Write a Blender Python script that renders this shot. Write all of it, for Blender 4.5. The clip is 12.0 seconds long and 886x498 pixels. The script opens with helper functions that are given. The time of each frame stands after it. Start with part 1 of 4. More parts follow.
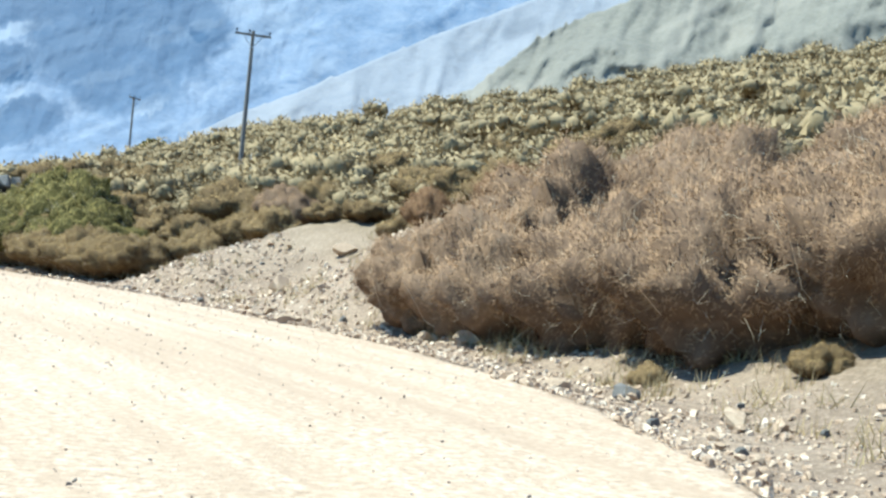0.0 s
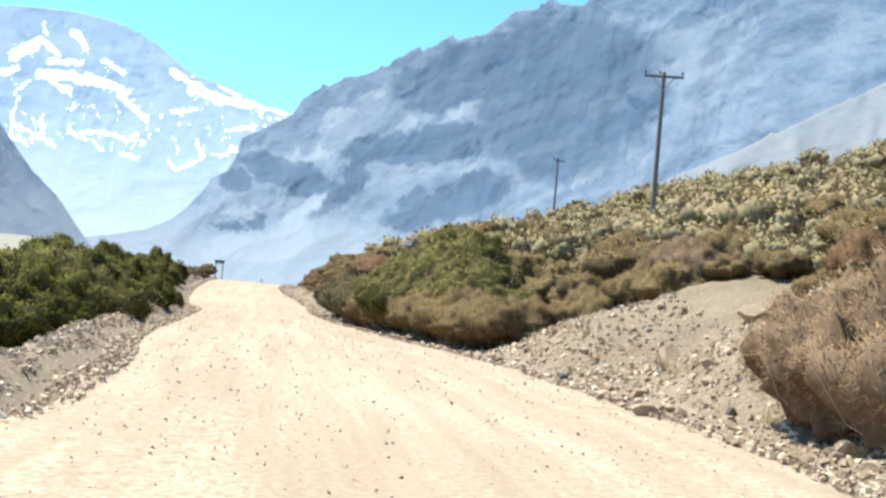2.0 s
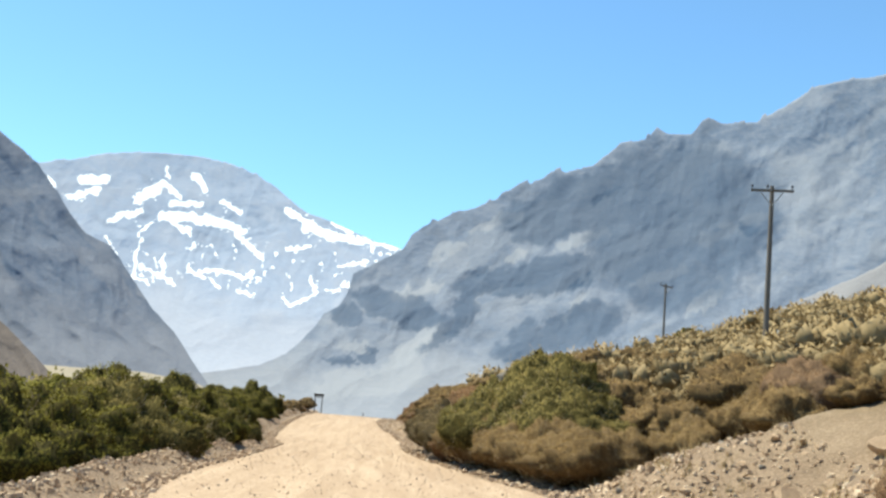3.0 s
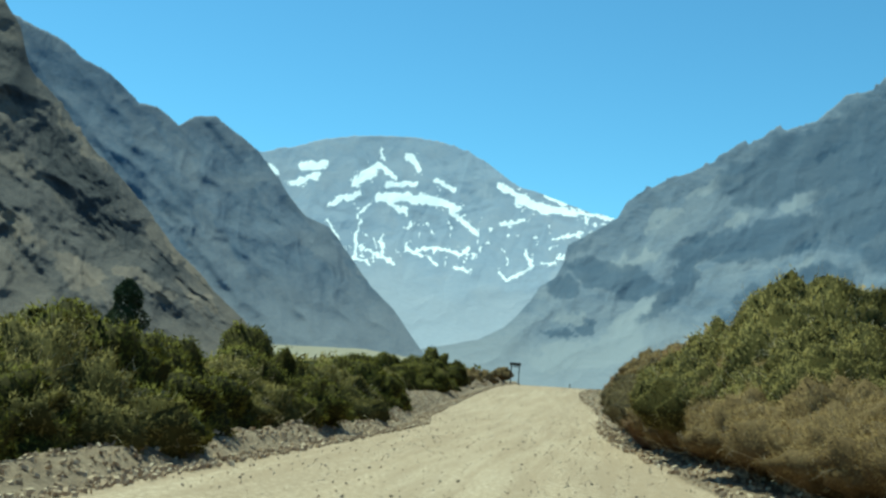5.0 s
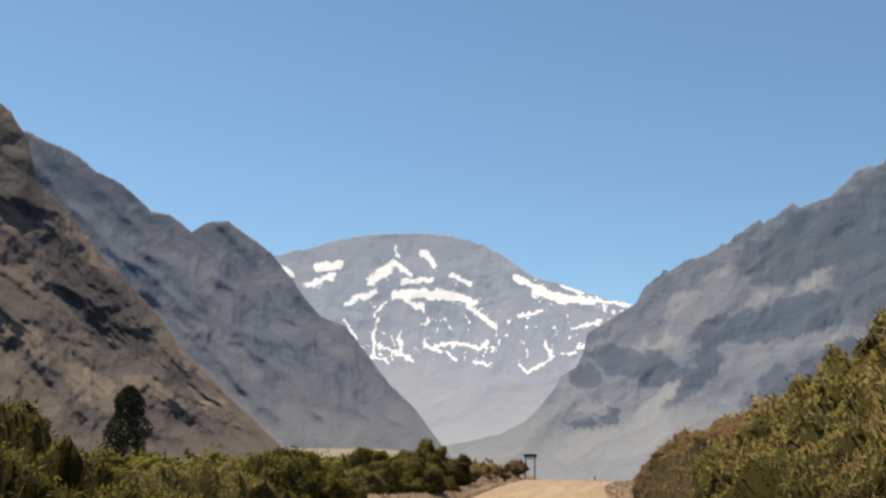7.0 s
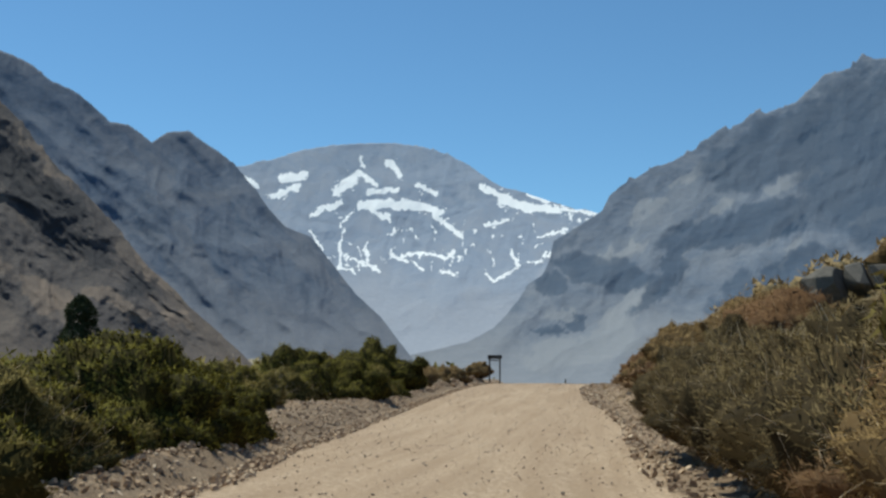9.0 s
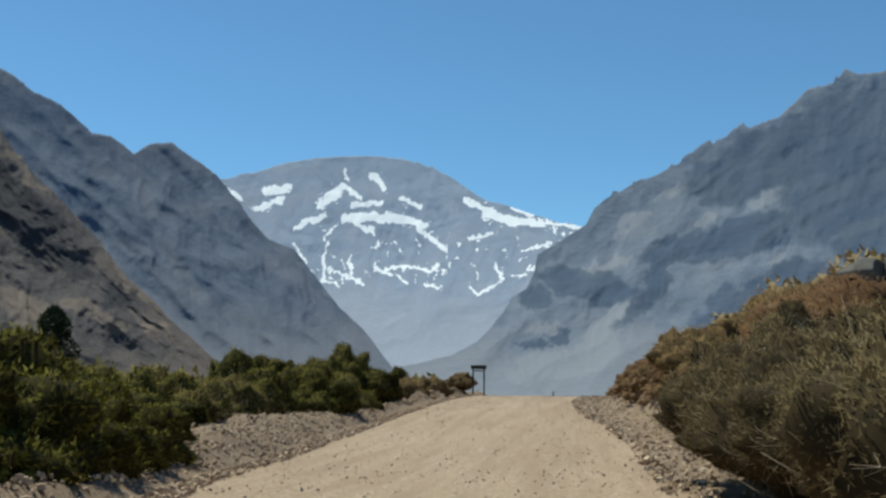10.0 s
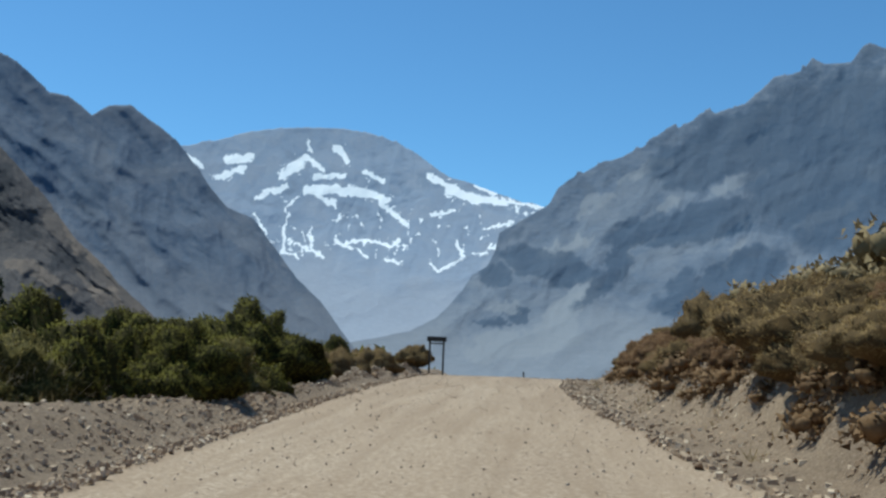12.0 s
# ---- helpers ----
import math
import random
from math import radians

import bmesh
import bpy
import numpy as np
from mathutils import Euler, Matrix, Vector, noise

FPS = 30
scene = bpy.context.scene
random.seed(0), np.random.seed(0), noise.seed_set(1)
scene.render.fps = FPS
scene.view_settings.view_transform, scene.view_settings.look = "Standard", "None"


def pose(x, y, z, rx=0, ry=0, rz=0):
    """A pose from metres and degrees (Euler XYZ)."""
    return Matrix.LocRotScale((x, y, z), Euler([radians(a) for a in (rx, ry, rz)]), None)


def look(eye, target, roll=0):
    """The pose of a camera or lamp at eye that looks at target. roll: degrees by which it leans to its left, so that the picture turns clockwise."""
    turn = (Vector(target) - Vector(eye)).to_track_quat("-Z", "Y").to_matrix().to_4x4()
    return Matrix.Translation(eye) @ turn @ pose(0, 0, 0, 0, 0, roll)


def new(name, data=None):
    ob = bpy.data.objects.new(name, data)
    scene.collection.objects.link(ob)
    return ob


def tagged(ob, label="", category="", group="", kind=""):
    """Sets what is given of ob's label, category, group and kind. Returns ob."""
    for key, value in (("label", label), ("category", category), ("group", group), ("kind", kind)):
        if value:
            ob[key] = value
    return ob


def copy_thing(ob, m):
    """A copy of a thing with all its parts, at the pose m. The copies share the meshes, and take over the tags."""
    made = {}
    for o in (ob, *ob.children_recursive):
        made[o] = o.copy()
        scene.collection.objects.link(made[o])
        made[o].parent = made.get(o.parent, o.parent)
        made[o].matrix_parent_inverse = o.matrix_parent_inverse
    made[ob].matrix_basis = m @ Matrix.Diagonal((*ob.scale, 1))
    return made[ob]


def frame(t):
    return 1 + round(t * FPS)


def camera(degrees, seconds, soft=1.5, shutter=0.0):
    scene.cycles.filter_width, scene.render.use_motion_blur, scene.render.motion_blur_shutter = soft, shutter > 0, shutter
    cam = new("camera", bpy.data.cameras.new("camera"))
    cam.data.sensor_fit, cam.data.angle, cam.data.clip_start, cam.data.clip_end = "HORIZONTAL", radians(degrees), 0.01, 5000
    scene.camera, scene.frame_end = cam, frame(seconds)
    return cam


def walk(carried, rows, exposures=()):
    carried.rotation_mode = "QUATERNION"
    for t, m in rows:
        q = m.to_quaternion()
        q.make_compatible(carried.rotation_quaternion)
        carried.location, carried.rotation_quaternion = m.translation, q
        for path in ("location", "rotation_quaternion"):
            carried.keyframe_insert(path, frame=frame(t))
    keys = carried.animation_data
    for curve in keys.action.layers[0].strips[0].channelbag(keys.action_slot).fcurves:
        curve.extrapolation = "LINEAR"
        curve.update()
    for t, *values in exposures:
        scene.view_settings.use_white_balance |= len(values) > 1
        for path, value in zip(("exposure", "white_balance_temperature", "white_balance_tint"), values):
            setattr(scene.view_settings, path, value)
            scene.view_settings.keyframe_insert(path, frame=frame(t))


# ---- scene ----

# ---- camera and its way ----
def aim(x, y, z, yaw, pitch, roll):
    """A camera at x, y, z; yaw to the left of +y, pitch up, in degrees."""
    a, b = radians(yaw), radians(pitch)
    ahead = Vector((-math.sin(a) * math.cos(b), math.cos(a) * math.cos(b), math.sin(b)))
    eye = Vector((x, y, z))
    return look(eye, eye + ahead * 100, roll)


cam = camera(42.8, 12.0, soft=2.6)
PATH = [
    (0.0, 0.02, 0.43, 1.32, -30.69, 1.36, 5.13),
    (0.5, 1.05, 1.32, 1.36, -24.32, 1.43, 5.77),
    (1.0, 2.07, 2.79, 1.40, -17.99, 2.94, 5.06),
    (1.5, 2.99, 4.56, 1.45, -12.42, 4.46, 5.23),
    (2.0, 3.63, 5.91, 1.49, -8.42, 2.60, 5.09),
    (2.5, 4.10, 6.92, 1.52, -5.23, 5.86, 4.58),
    (3.0, 4.88, 8.90, 1.53, -2.24, 8.81, 4.81),
    (3.5, 6.04, 12.73, 1.52, -0.10, 8.82, 4.24),
    (3.7, 6.36, 14.30, 1.52, 1.23, 7.17, 4.76),
    (5.3, 6.24, 25.53, 1.53, 9.57, 6.63, 3.69),
    (5.5, 6.22, 26.83, 1.54, 10.04, 8.05, 3.86),
    (6.0, 6.20, 29.99, 1.57, 10.23, 10.51, 2.82),
    (6.5, 6.22, 33.06, 1.61, 10.01, 11.67, 2.00),
    (7.0, 6.15, 36.00, 1.64, 9.68, 11.44, 1.23),
    (7.5, 5.98, 38.82, 1.63, 9.13, 9.68, -0.29),
    (7.7, 5.91, 39.93, 1.61, 9.01, 9.99, 0.30),
    (9.3, 5.24, 48.17, 1.37, 7.42, 6.62, 0.39),
    (9.5, 5.15, 49.28, 1.35, 7.11, 6.79, 0.44),
    (10.0, 4.85, 52.28, 1.33, 7.08, 7.62, 0.47),
    (10.5, 4.51, 55.70, 1.33, 7.27, 8.34, 0.51),
    (11.0, 4.17, 59.30, 1.35, 7.61, 9.15, 0.59),
    (11.2, 4.03, 60.81, 1.36, 7.60, 6.67, 0.14),
    (11.3, 3.96, 61.58, 1.37, 7.47, 4.48, -0.41),
    (11.4, 3.89, 62.37, 1.38, 7.33, 2.59, -0.57),
    (11.5, 3.82, 63.17, 1.39, 6.95, 3.47, 0.85),
    (12.0, 3.44, 67.35, 1.51, 5.08, 6.48, 2.22),
]
EXPOSURES = [
    (0.0, 1.52, 5300, -6), (0.6, 1.46, 4950, -6), (1.0, 1.44, 4850, -6), (1.5, 1.45, 5150, -5), (2.0, 1.4, 5800, -3), (2.5, 1.17, 6200, -1), (3.0, 1.08, 6800, 0), (3.7, 0.9, 7000, 2),
    (5.3, 0.45, 5700, -32), (5.7, 0.45, 6700, -22), (6.5, 0.45, 8300, 5), (7.2, 0.35, 7800, 11), (7.7, 0.2, 7700, 18),
    (9.3, 0.05, 6200, -3), (10.0, 0.05, 6250, -3), (10.5, 0.1, 6600, -2), (11.0, 0.1, 6500, -2), (11.5, 0.1, 6150, -3), (12.0, 0.05, 5650, -4),
]
walk(cam, [(t, aim(*p)) for t, *p in PATH], EXPOSURES)

# ---- sky and sun ----
SUN_ELEVATION, SUN_AZIMUTH = 63.0, -60.0  # azimuth from +y towards +x
world = bpy.data.worlds.new("sky")
world.use_nodes = True
scene.world = world
wn = world.node_tree.nodes
sky = wn.new("ShaderNodeTexSky")
sky.sky_type, sky.sun_disc = "NISHITA", False
sky.sun_elevation, sky.sun_rotation = radians(SUN_ELEVATION), radians(SUN_AZIMUTH)
sky.altitude, sky.air_density, sky.dust_density, sky.ozone_density = 1800, 1.0, 0.05, 5.0
wn["Background"].inputs["Strength"].default_value = 0.12
tone = wn.new("ShaderNodeMix")
tone.data_type, tone.blend_type = "RGBA", "MULTIPLY"
tone.inputs[0].default_value = 1.0
tone.inputs[7].default_value = (0.82, 0.98, 1.0, 1)
world.node_tree.links.new(sky.outputs[0], tone.inputs[6])
world.node_tree.links.new(tone.outputs[2], wn["Background"].inputs["Color"])

sun = new("sun", bpy.data.lights.new("sun", "SUN"))
sun.data.energy, sun.data.angle, sun.data.color = 4.2, radians(0.53), (1.0, 0.93, 0.82)
ce = math.cos(radians(SUN_ELEVATION))
sun_way = Vector((math.sin(radians(SUN_AZIMUTH)) * ce, math.cos(radians(SUN_AZIMUTH)) * ce, math.sin(radians(SUN_ELEVATION))))
sun.matrix_world = look(sun_way * 200, (0, 0, 0))


# ---- materials ----
class Mat:
    """A short way to write a node material."""

    def __init__(self, name, rough=0.9):
        self.mat = bpy.data.materials.new(name)
        self.mat.use_nodes = True
        self.nodes, self.links = self.mat.node_tree.nodes, self.mat.node_tree.links
        self.bsdf = self.nodes["Principled BSDF"]
        self.bsdf.inputs["Roughness"].default_value = rough
        self.bsdf.inputs["Specular IOR Level"].default_value = 0.25
        self.coord = self.nodes.new("ShaderNodeNewGeometry").outputs["Position"]

    def local(self):
        self.coord = self.nodes.new("ShaderNodeTexCoord").outputs["Object"]
        return self

    def put(self, socket, value):
        if isinstance(value, bpy.types.NodeSocket):
            self.links.new(value, socket)
        elif isinstance(value, (tuple, list)) and len(value) == 3 and socket.type == "RGBA":
            socket.default_value = (*value, 1)
        else:
            socket.default_value = value

    def noise(self, scale, detail=5.0, rough=0.6, stretch=None, warp=0.0):
        n = self.nodes.new("ShaderNodeTexNoise")
        n.inputs["Scale"].default_value, n.inputs["Detail"].default_value = scale, detail
        n.inputs["Roughness"].default_value, n.inputs["Distortion"].default_value = rough, warp
        at = self.coord
        if stretch:
            m = self.nodes.new("ShaderNodeMapping")
            m.inputs["Scale"].default_value = stretch
            self.links.new(at, m.inputs["Vector"])
            at = m.outputs[0]
        self.links.new(at, n.inputs["Vector"])
        return n.outputs["Fac"]

    def ramp(self, fac, *stops):
        r = self.nodes.new("ShaderNodeValToRGB")
        while len(r.color_ramp.elements) < len(stops):
            r.color_ramp.elements.new(0.5)
        for e, (at, colour) in zip(r.color_ramp.elements, stops):
            e.position = at
            e.color = (*colour, 1) if isinstance(colour, tuple) else (colour, colour, colour, 1)
        self.links.new(fac, r.inputs[0])
        return r.outputs[0]

    def mix(self, fac, a, b, kind="MIX"):
        m = self.nodes.new("ShaderNodeMix")
        m.data_type, m.blend_type = "RGBA", kind
        self.put(m.inputs[0], fac)
        self.put(m.inputs[6], a)
        self.put(m.inputs[7], b)
        return m.outputs[2]

    def maths(self, op, a, b=0.0):
        m = self.nodes.new("ShaderNodeMath")
        m.operation = op
        self.put(m.inputs[0], a)
        self.put(m.inputs[1], b)
        return m.outputs[0]

    def attr(self, name):
        n = self.nodes.new("ShaderNodeAttribute")
        n.attribute_name = name
        return n.outputs["Fac"]

    def island(self):
        return self.nodes.new("ShaderNodeNewGeometry").outputs["Random Per Island"]

    def each(self):
        return self.nodes.new("ShaderNodeObjectInfo").outputs["Random"]

    def steep(self):
        s = self.nodes.new("ShaderNodeSeparateXYZ")
        self.links.new(self.nodes.new("ShaderNodeNewGeometry").outputs["Normal"], s.inputs[0])
        return s.outputs["Z"]

    def bump(self, height, strength, distance):
        b = self.nodes.new("ShaderNodeBump")
        b.inputs["Strength"].default_value, b.inputs["Distance"].default_value = strength, distance
        self.links.new(height, b.inputs["Height"])
        self.links.new(b.outputs[0], self.bsdf.inputs["Normal"])
        return self

    def colour(self, value):
        self.put(self.bsdf.inputs["Base Color"], value)
        return self


def road_material():
    m = Mat("dusty_gravel_road", 0.95)
    broad = m.noise(0.22, 4, 0.6, (1.6, 0.35, 1))
    grit = m.noise(13, 5, 0.75)
    fine = m.noise(50, 3, 0.6)
    track = m.noise(1.5, 4, 0.6, (1.5, 0.07, 1))
    base = m.ramp(broad, (0.34, (0.322, 0.216, 0.128)), (0.52, (0.405, 0.282, 0.174)), (0.66, (0.473, 0.346, 0.229)))
    speck = m.ramp(grit, (0.36, (0.184, 0.132, 0.090)), (0.5, (0.400, 0.295, 0.203)), (0.64, (0.642, 0.509, 0.385)))
    col = m.mix(0.62, base, speck)
    col = m.mix(m.ramp(track, (0.42, 0.0), (0.64, 0.75)), col, (0.322, 0.226, 0.146))
    col = m.mix(m.ramp(fine, (0.60, 0.0), (0.72, 0.5)), col, (0.253, 0.192, 0.146))
    m.colour(col)
    return m.bump(m.maths("ADD", grit, m.maths("MULTIPLY", fine, 0.5)), 0.7, 0.03).mat


def ground_material():
    m = Mat("dry_stony_soil", 0.95)
    broad, mid, fine = m.noise(0.035, 4), m.noise(0.7, 5, 0.65), m.noise(14, 6, 0.8)
    soil = m.ramp(mid, (0.3, (0.150, 0.100, 0.064)), (0.5, (0.245, 0.170, 0.110)), (0.7, (0.350, 0.256, 0.173)))
    stone = m.ramp(fine, (0.35, (0.095, 0.065, 0.043)), (0.5, (0.260, 0.187, 0.122)), (0.66, (0.52, 0.40, 0.28)))
    soil = m.mix(0.5, soil, stone)
    grass = m.ramp(m.noise(2.2, 6, 0.7), (0.3, (0.088, 0.064, 0.032)), (0.5, (0.150, 0.113, 0.058)), (0.7, (0.22, 0.170, 0.095)))
    patch = m.ramp(m.maths("ADD", broad, m.maths("MULTIPLY", mid, 0.25)), (0.42, 0.25), (0.62, 1.0))
    green = m.mix(m.maths("MULTIPLY", m.attr("growth"), patch), soil, grass)
    m.colour(green)
    return m.bump(m.maths("ADD", fine, mid), 0.8, 0.06).mat


def rock_material(name, dark, light, warm):
    m = Mat(name, 0.88).local()
    big, fine = m.noise(2.5, 5, 0.65, warp=0.6), m.noise(18, 4, 0.7)
    col = m.ramp(big, (0.3, dark), (0.68, light))
    col = m.mix(m.maths("MULTIPLY", m.each(), 0.7), col, warm)
    col = m.mix(0.3, col, m.ramp(fine, (0.3, dark), (0.7, light)))
    m.colour(col)
    return m.bump(m.maths("ADD", big, fine), 0.6, 0.03).mat


def gravel_material(name, *tones):
    m = Mat(name, 0.92)
    stops = [(i / (len(tones) - 1), tone) for i, tone in enumerate(tones)]
    col = m.mix(0.25, m.ramp(m.island(), *stops), m.ramp(m.noise(30, 3), (0.3, tones[0]), (0.7, tones[-1])))
    return m.colour(col).mat


def leaf_material(name, *tones):
    m = Mat(name, 0.85)
    m.bsdf.inputs["Specular IOR Level"].default_value = 0.08
    stops = [(i / (len(tones) - 1), tone) for i, tone in enumerate(tones)]
    col = m.mix(0.7, m.ramp(m.island(), *stops), m.ramp(m.noise(3.5, 6, 0.7), (0.32, tones[0]), (0.5, tones[len(tones) // 2]), (0.68, tones[-1])))
    shift = m.ramp(m.maths("ADD", m.maths("MULTIPLY", m.each(), 0.5), m.maths("MULTIPLY", m.noise(0.16, 5, 0.65), 0.5)), (0.1, tones[0]), (0.8, tones[-1]))
    col = m.mix(0.4, col, shift)
    m.colour(col)
    thin = m.nodes.new("ShaderNodeBsdfTranslucent")
    m.put(thin.inputs["Color"], col)
    both = m.nodes.new("ShaderNodeMixShader")
    both.inputs[0].default_value = 0.18
    m.links.new(m.bsdf.outputs[0], both.inputs[1])
    m.links.new(thin.outputs[0], both.inputs[2])
    m.links.new(both.outputs[0], m.nodes["Material Output"].inputs["Surface"])
    return m.mat


def mountain_material(name, rock, scree, pale, size, snow=False, grain=0.35):
    m = Mat(name, 0.95)
    big = m.noise(1.0 / size, 6, 0.62, warp=0.8)
    streak = m.noise(3.5 / size, 7, 0.68, (1, 1, 0.8), 0.5)
    fine = m.noise(26.0 / size, 5, 0.7)
    mid = tuple(0.8 * a + 0.2 * b for a, b in zip(rock, scree))
    worn = tuple(0.55 * a + 0.45 * b for a, b in zip(rock, scree))
    dark = tuple(a * 0.78 for a in rock)
    col = m.ramp(streak, (0.38, dark), (0.47, rock), (0.54, mid), (0.63, worn))
    col = m.mix(m.ramp(big, (0.54, 0.0), (0.66, 0.4)), col, pale)
    # paler towards the foot: scree, and haze painted in for the distance
    col = m.mix(m.maths("MULTIPLY", m.attr("scree"), 0.75), col, m.mix(fine, scree, pale))
    col = m.mix(m.ramp(m.maths("ADD", m.steep(), m.maths("MULTIPLY", fine, 0.25)), (0.55, 0.0), (0.85, 0.35)), col, scree)
    col = m.mix(grain, col, m.ramp(fine, (0.32, dark), (0.68, pale)))
    col = m.mix(m.attr("pale"), col, pale)
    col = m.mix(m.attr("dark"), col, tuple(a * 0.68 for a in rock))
    if snow:
        edge = m.maths("ADD", m.attr("snow"), m.maths("MULTIPLY", m.maths("SUBTRACT", fine, 0.5), 0.35))
        col = m.mix(m.ramp(edge, (0.44, 0.0), (0.50, 1.0)), col, (0.97, 0.97, 0.97))
    m.colour(col)
    return m.bump(m.maths("ADD", streak, m.maths("MULTIPLY", fine, 0.4)), 0.4, size * 0.03).mat


def plain_material(name, colour, rough=0.7, metal=0.0, spread=0.25, scale=8.0):
    m = Mat(name, rough).local()
    m.bsdf.inputs["Metallic"].default_value = metal
    low, high = tuple(c * (1 - spread) for c in colour), tuple(min(1, c * (1 + spread)) for c in colour)
    n = m.noise(scale, 5, 0.65, (1, 1, 0.15))
    m.colour(m.ramp(n, (0.3, low), (0.7, high)))
    return m.bump(n, 0.4, 0.01).mat


ROAD = road_material()
SOIL = ground_material()
ROCK_PALE = rock_material("pale_broken_rock", (0.22, 0.15, 0.092), (0.52, 0.39, 0.26), (0.44, 0.29, 0.175))
ROCK_DARK = rock_material("dark_broken_rock", (0.056, 0.053, 0.048), (0.176, 0.160, 0.139), (0.160, 0.128, 0.096))
GRAVEL = gravel_material("roadside_gravel", (0.205, 0.130, 0.076), (0.350, 0.235, 0.145), (0.50, 0.36, 0.235), (0.67, 0.535, 0.385))
PEBBLE = gravel_material("road_pebbles", (0.146, 0.103, 0.074), (0.270, 0.189, 0.131), (0.403, 0.299, 0.210), (0.617, 0.483, 0.367))
STONE = gravel_material("road_stones", (0.085, 0.070, 0.058), (0.150, 0.120, 0.095), (0.235, 0.190, 0.150), (0.36, 0.30, 0.24))
LEAF_GREEN = leaf_material("green_leaves", (0.064, 0.060, 0.010), (0.116, 0.106, 0.019), (0.186, 0.160, 0.035))
LEAF_OLIVE = leaf_material("olive_leaves", (0.160, 0.104, 0.042), (0.250, 0.168, 0.072), (0.355, 0.248, 0.115))
LEAF_DRY = leaf_material("dry_leaves", (0.125, 0.070, 0.034), (0.205, 0.124, 0.062), (0.305, 0.195, 0.104))
LEAF_SAGE = leaf_material("olive_green_leaves", (0.110, 0.090, 0.026), (0.190, 0.152, 0.048), (0.275, 0.218, 0.080))
# dusty scrub tones, raised further to imitate haze over the hillside
LEAF_SCRUB = leaf_material("dusty_scrub_leaves", (0.165, 0.122, 0.062), (0.265, 0.198, 0.105), (0.375, 0.285, 0.158))
# dry leaf tones lightened: a veil of haze painted into the colour
LEAF_HAZED = leaf_material("haze_paled_dry_leaves", (0.175, 0.108, 0.058), (0.27, 0.172, 0.098), (0.385, 0.255, 0.150))
LEAF_BRUSH = leaf_material("olive_brown_brush_leaves", (0.080, 0.060, 0.027), (0.145, 0.108, 0.050), (0.240, 0.180, 0.092))
LEAF_TREE = leaf_material("dark_conifer_leaves", (0.015, 0.024, 0.012), (0.030, 0.042, 0.020), (0.05, 0.062, 0.03))
STRAW = leaf_material("dry_grass_blades", (0.24, 0.17, 0.075), (0.38, 0.28, 0.14), (0.50, 0.39, 0.21))
TWIG = plain_material("grey_brown_twigs", (0.20, 0.155, 0.11), 0.85)
TWIG_PALE = plain_material("bleached_twigs", (0.54, 0.42, 0.27), 0.85)
# Darker copies of the leaf tones: shade between the clumps, painted on the cores.
SHADED_LEAVES = {
    "olive_green_leaves": leaf_material("shaded_olive_green_leaves", (0.026, 0.022, 0.007), (0.064, 0.054, 0.015), (0.118, 0.098, 0.030)),
    "green_leaves": leaf_material("shaded_green_leaves", (0.016, 0.015, 0.005), (0.042, 0.036, 0.010), (0.082, 0.068, 0.018)),
    "olive_leaves": leaf_material("shaded_olive_leaves", (0.050, 0.032, 0.015), (0.120, 0.078, 0.036), (0.205, 0.136, 0.064)),
    "haze_paled_dry_leaves": leaf_material("shaded_haze_paled_leaves", (0.070, 0.043, 0.026), (0.150, 0.095, 0.058), (0.25, 0.165, 0.10)),
    "olive_brown_brush_leaves": leaf_material("shaded_olive_brown_leaves", (0.020, 0.015, 0.008), (0.052, 0.037, 0.018), (0.105, 0.076, 0.036)),
    "dry_leaves": leaf_material("shaded_dry_leaves", (0.047, 0.024, 0.012), (0.124, 0.067, 0.034), (0.226, 0.130, 0.065)),
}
WOOD = plain_material("weathered_pole_wood", (0.17, 0.145, 0.12), 0.85)
STEEL = plain_material("dull_galvanised_steel", (0.30, 0.30, 0.30), 0.5, 0.6)
CERAMIC = plain_material("dark_glazed_ceramic", (0.05, 0.045, 0.05), 0.25)
WHITE = plain_material("white_painted_wood", (0.75, 0.74, 0.70), 0.6, spread=0.1)
SIGN_DARK = plain_material("dark_weathered_board", (0.05, 0.045, 0.04), 0.8)


# ---- mesh helpers ----
def mesh_of(name, verts, faces, material, smooth=False):
    me = bpy.data.meshes.new(name)
    me.from_pydata(verts, [], faces)
    me.materials.append(material)
    if smooth:
        me.polygons.foreach_set("use_smooth", [True] * len(me.polygons))
    me.update()
    return me


def from_bm(name, bm, material, smooth=False):
    me = bpy.data.meshes.new(name)
    bm.normal_update()
    bm.to_mesh(me)
    bm.free()
    me.materials.append(material)
    if smooth:
        me.polygons.foreach_set("use_smooth", [True] * len(me.polygons))
    return me


def part(name, me, parent, label="", at=None):
    ob = new(name, me)
    ob.parent = parent
    if at is not None:
        ob.matrix_basis = at
    return tagged(ob, label)


def grid_mesh(name, points, rows, columns, material, smooth=True):
    """A sheet from an array of rows x columns points."""
    i = np.arange(rows - 1)[:, None] * columns + np.arange(columns - 1)[None, :]
    faces = np.stack([i, i + 1, i + columns + 1, i + columns], -1).reshape(-1, 4)
    me = bpy.data.meshes.new(name)
    me.vertices.add(rows * columns)
    me.vertices.foreach_set("co", np.asarray(points, np.float32).ravel())
    me.loops.add(faces.size)
    me.loops.foreach_set("vertex_index", faces.ravel().astype(np.int32))
    me.polygons.add(len(faces))
    me.polygons.foreach_set("loop_start", np.arange(0, faces.size, 4, dtype=np.int32))
    me.polygons.foreach_set("use_smooth", np.full(len(faces), smooth))
    me.materials.append(material)
    me.update(calc_edges=True)
    return me


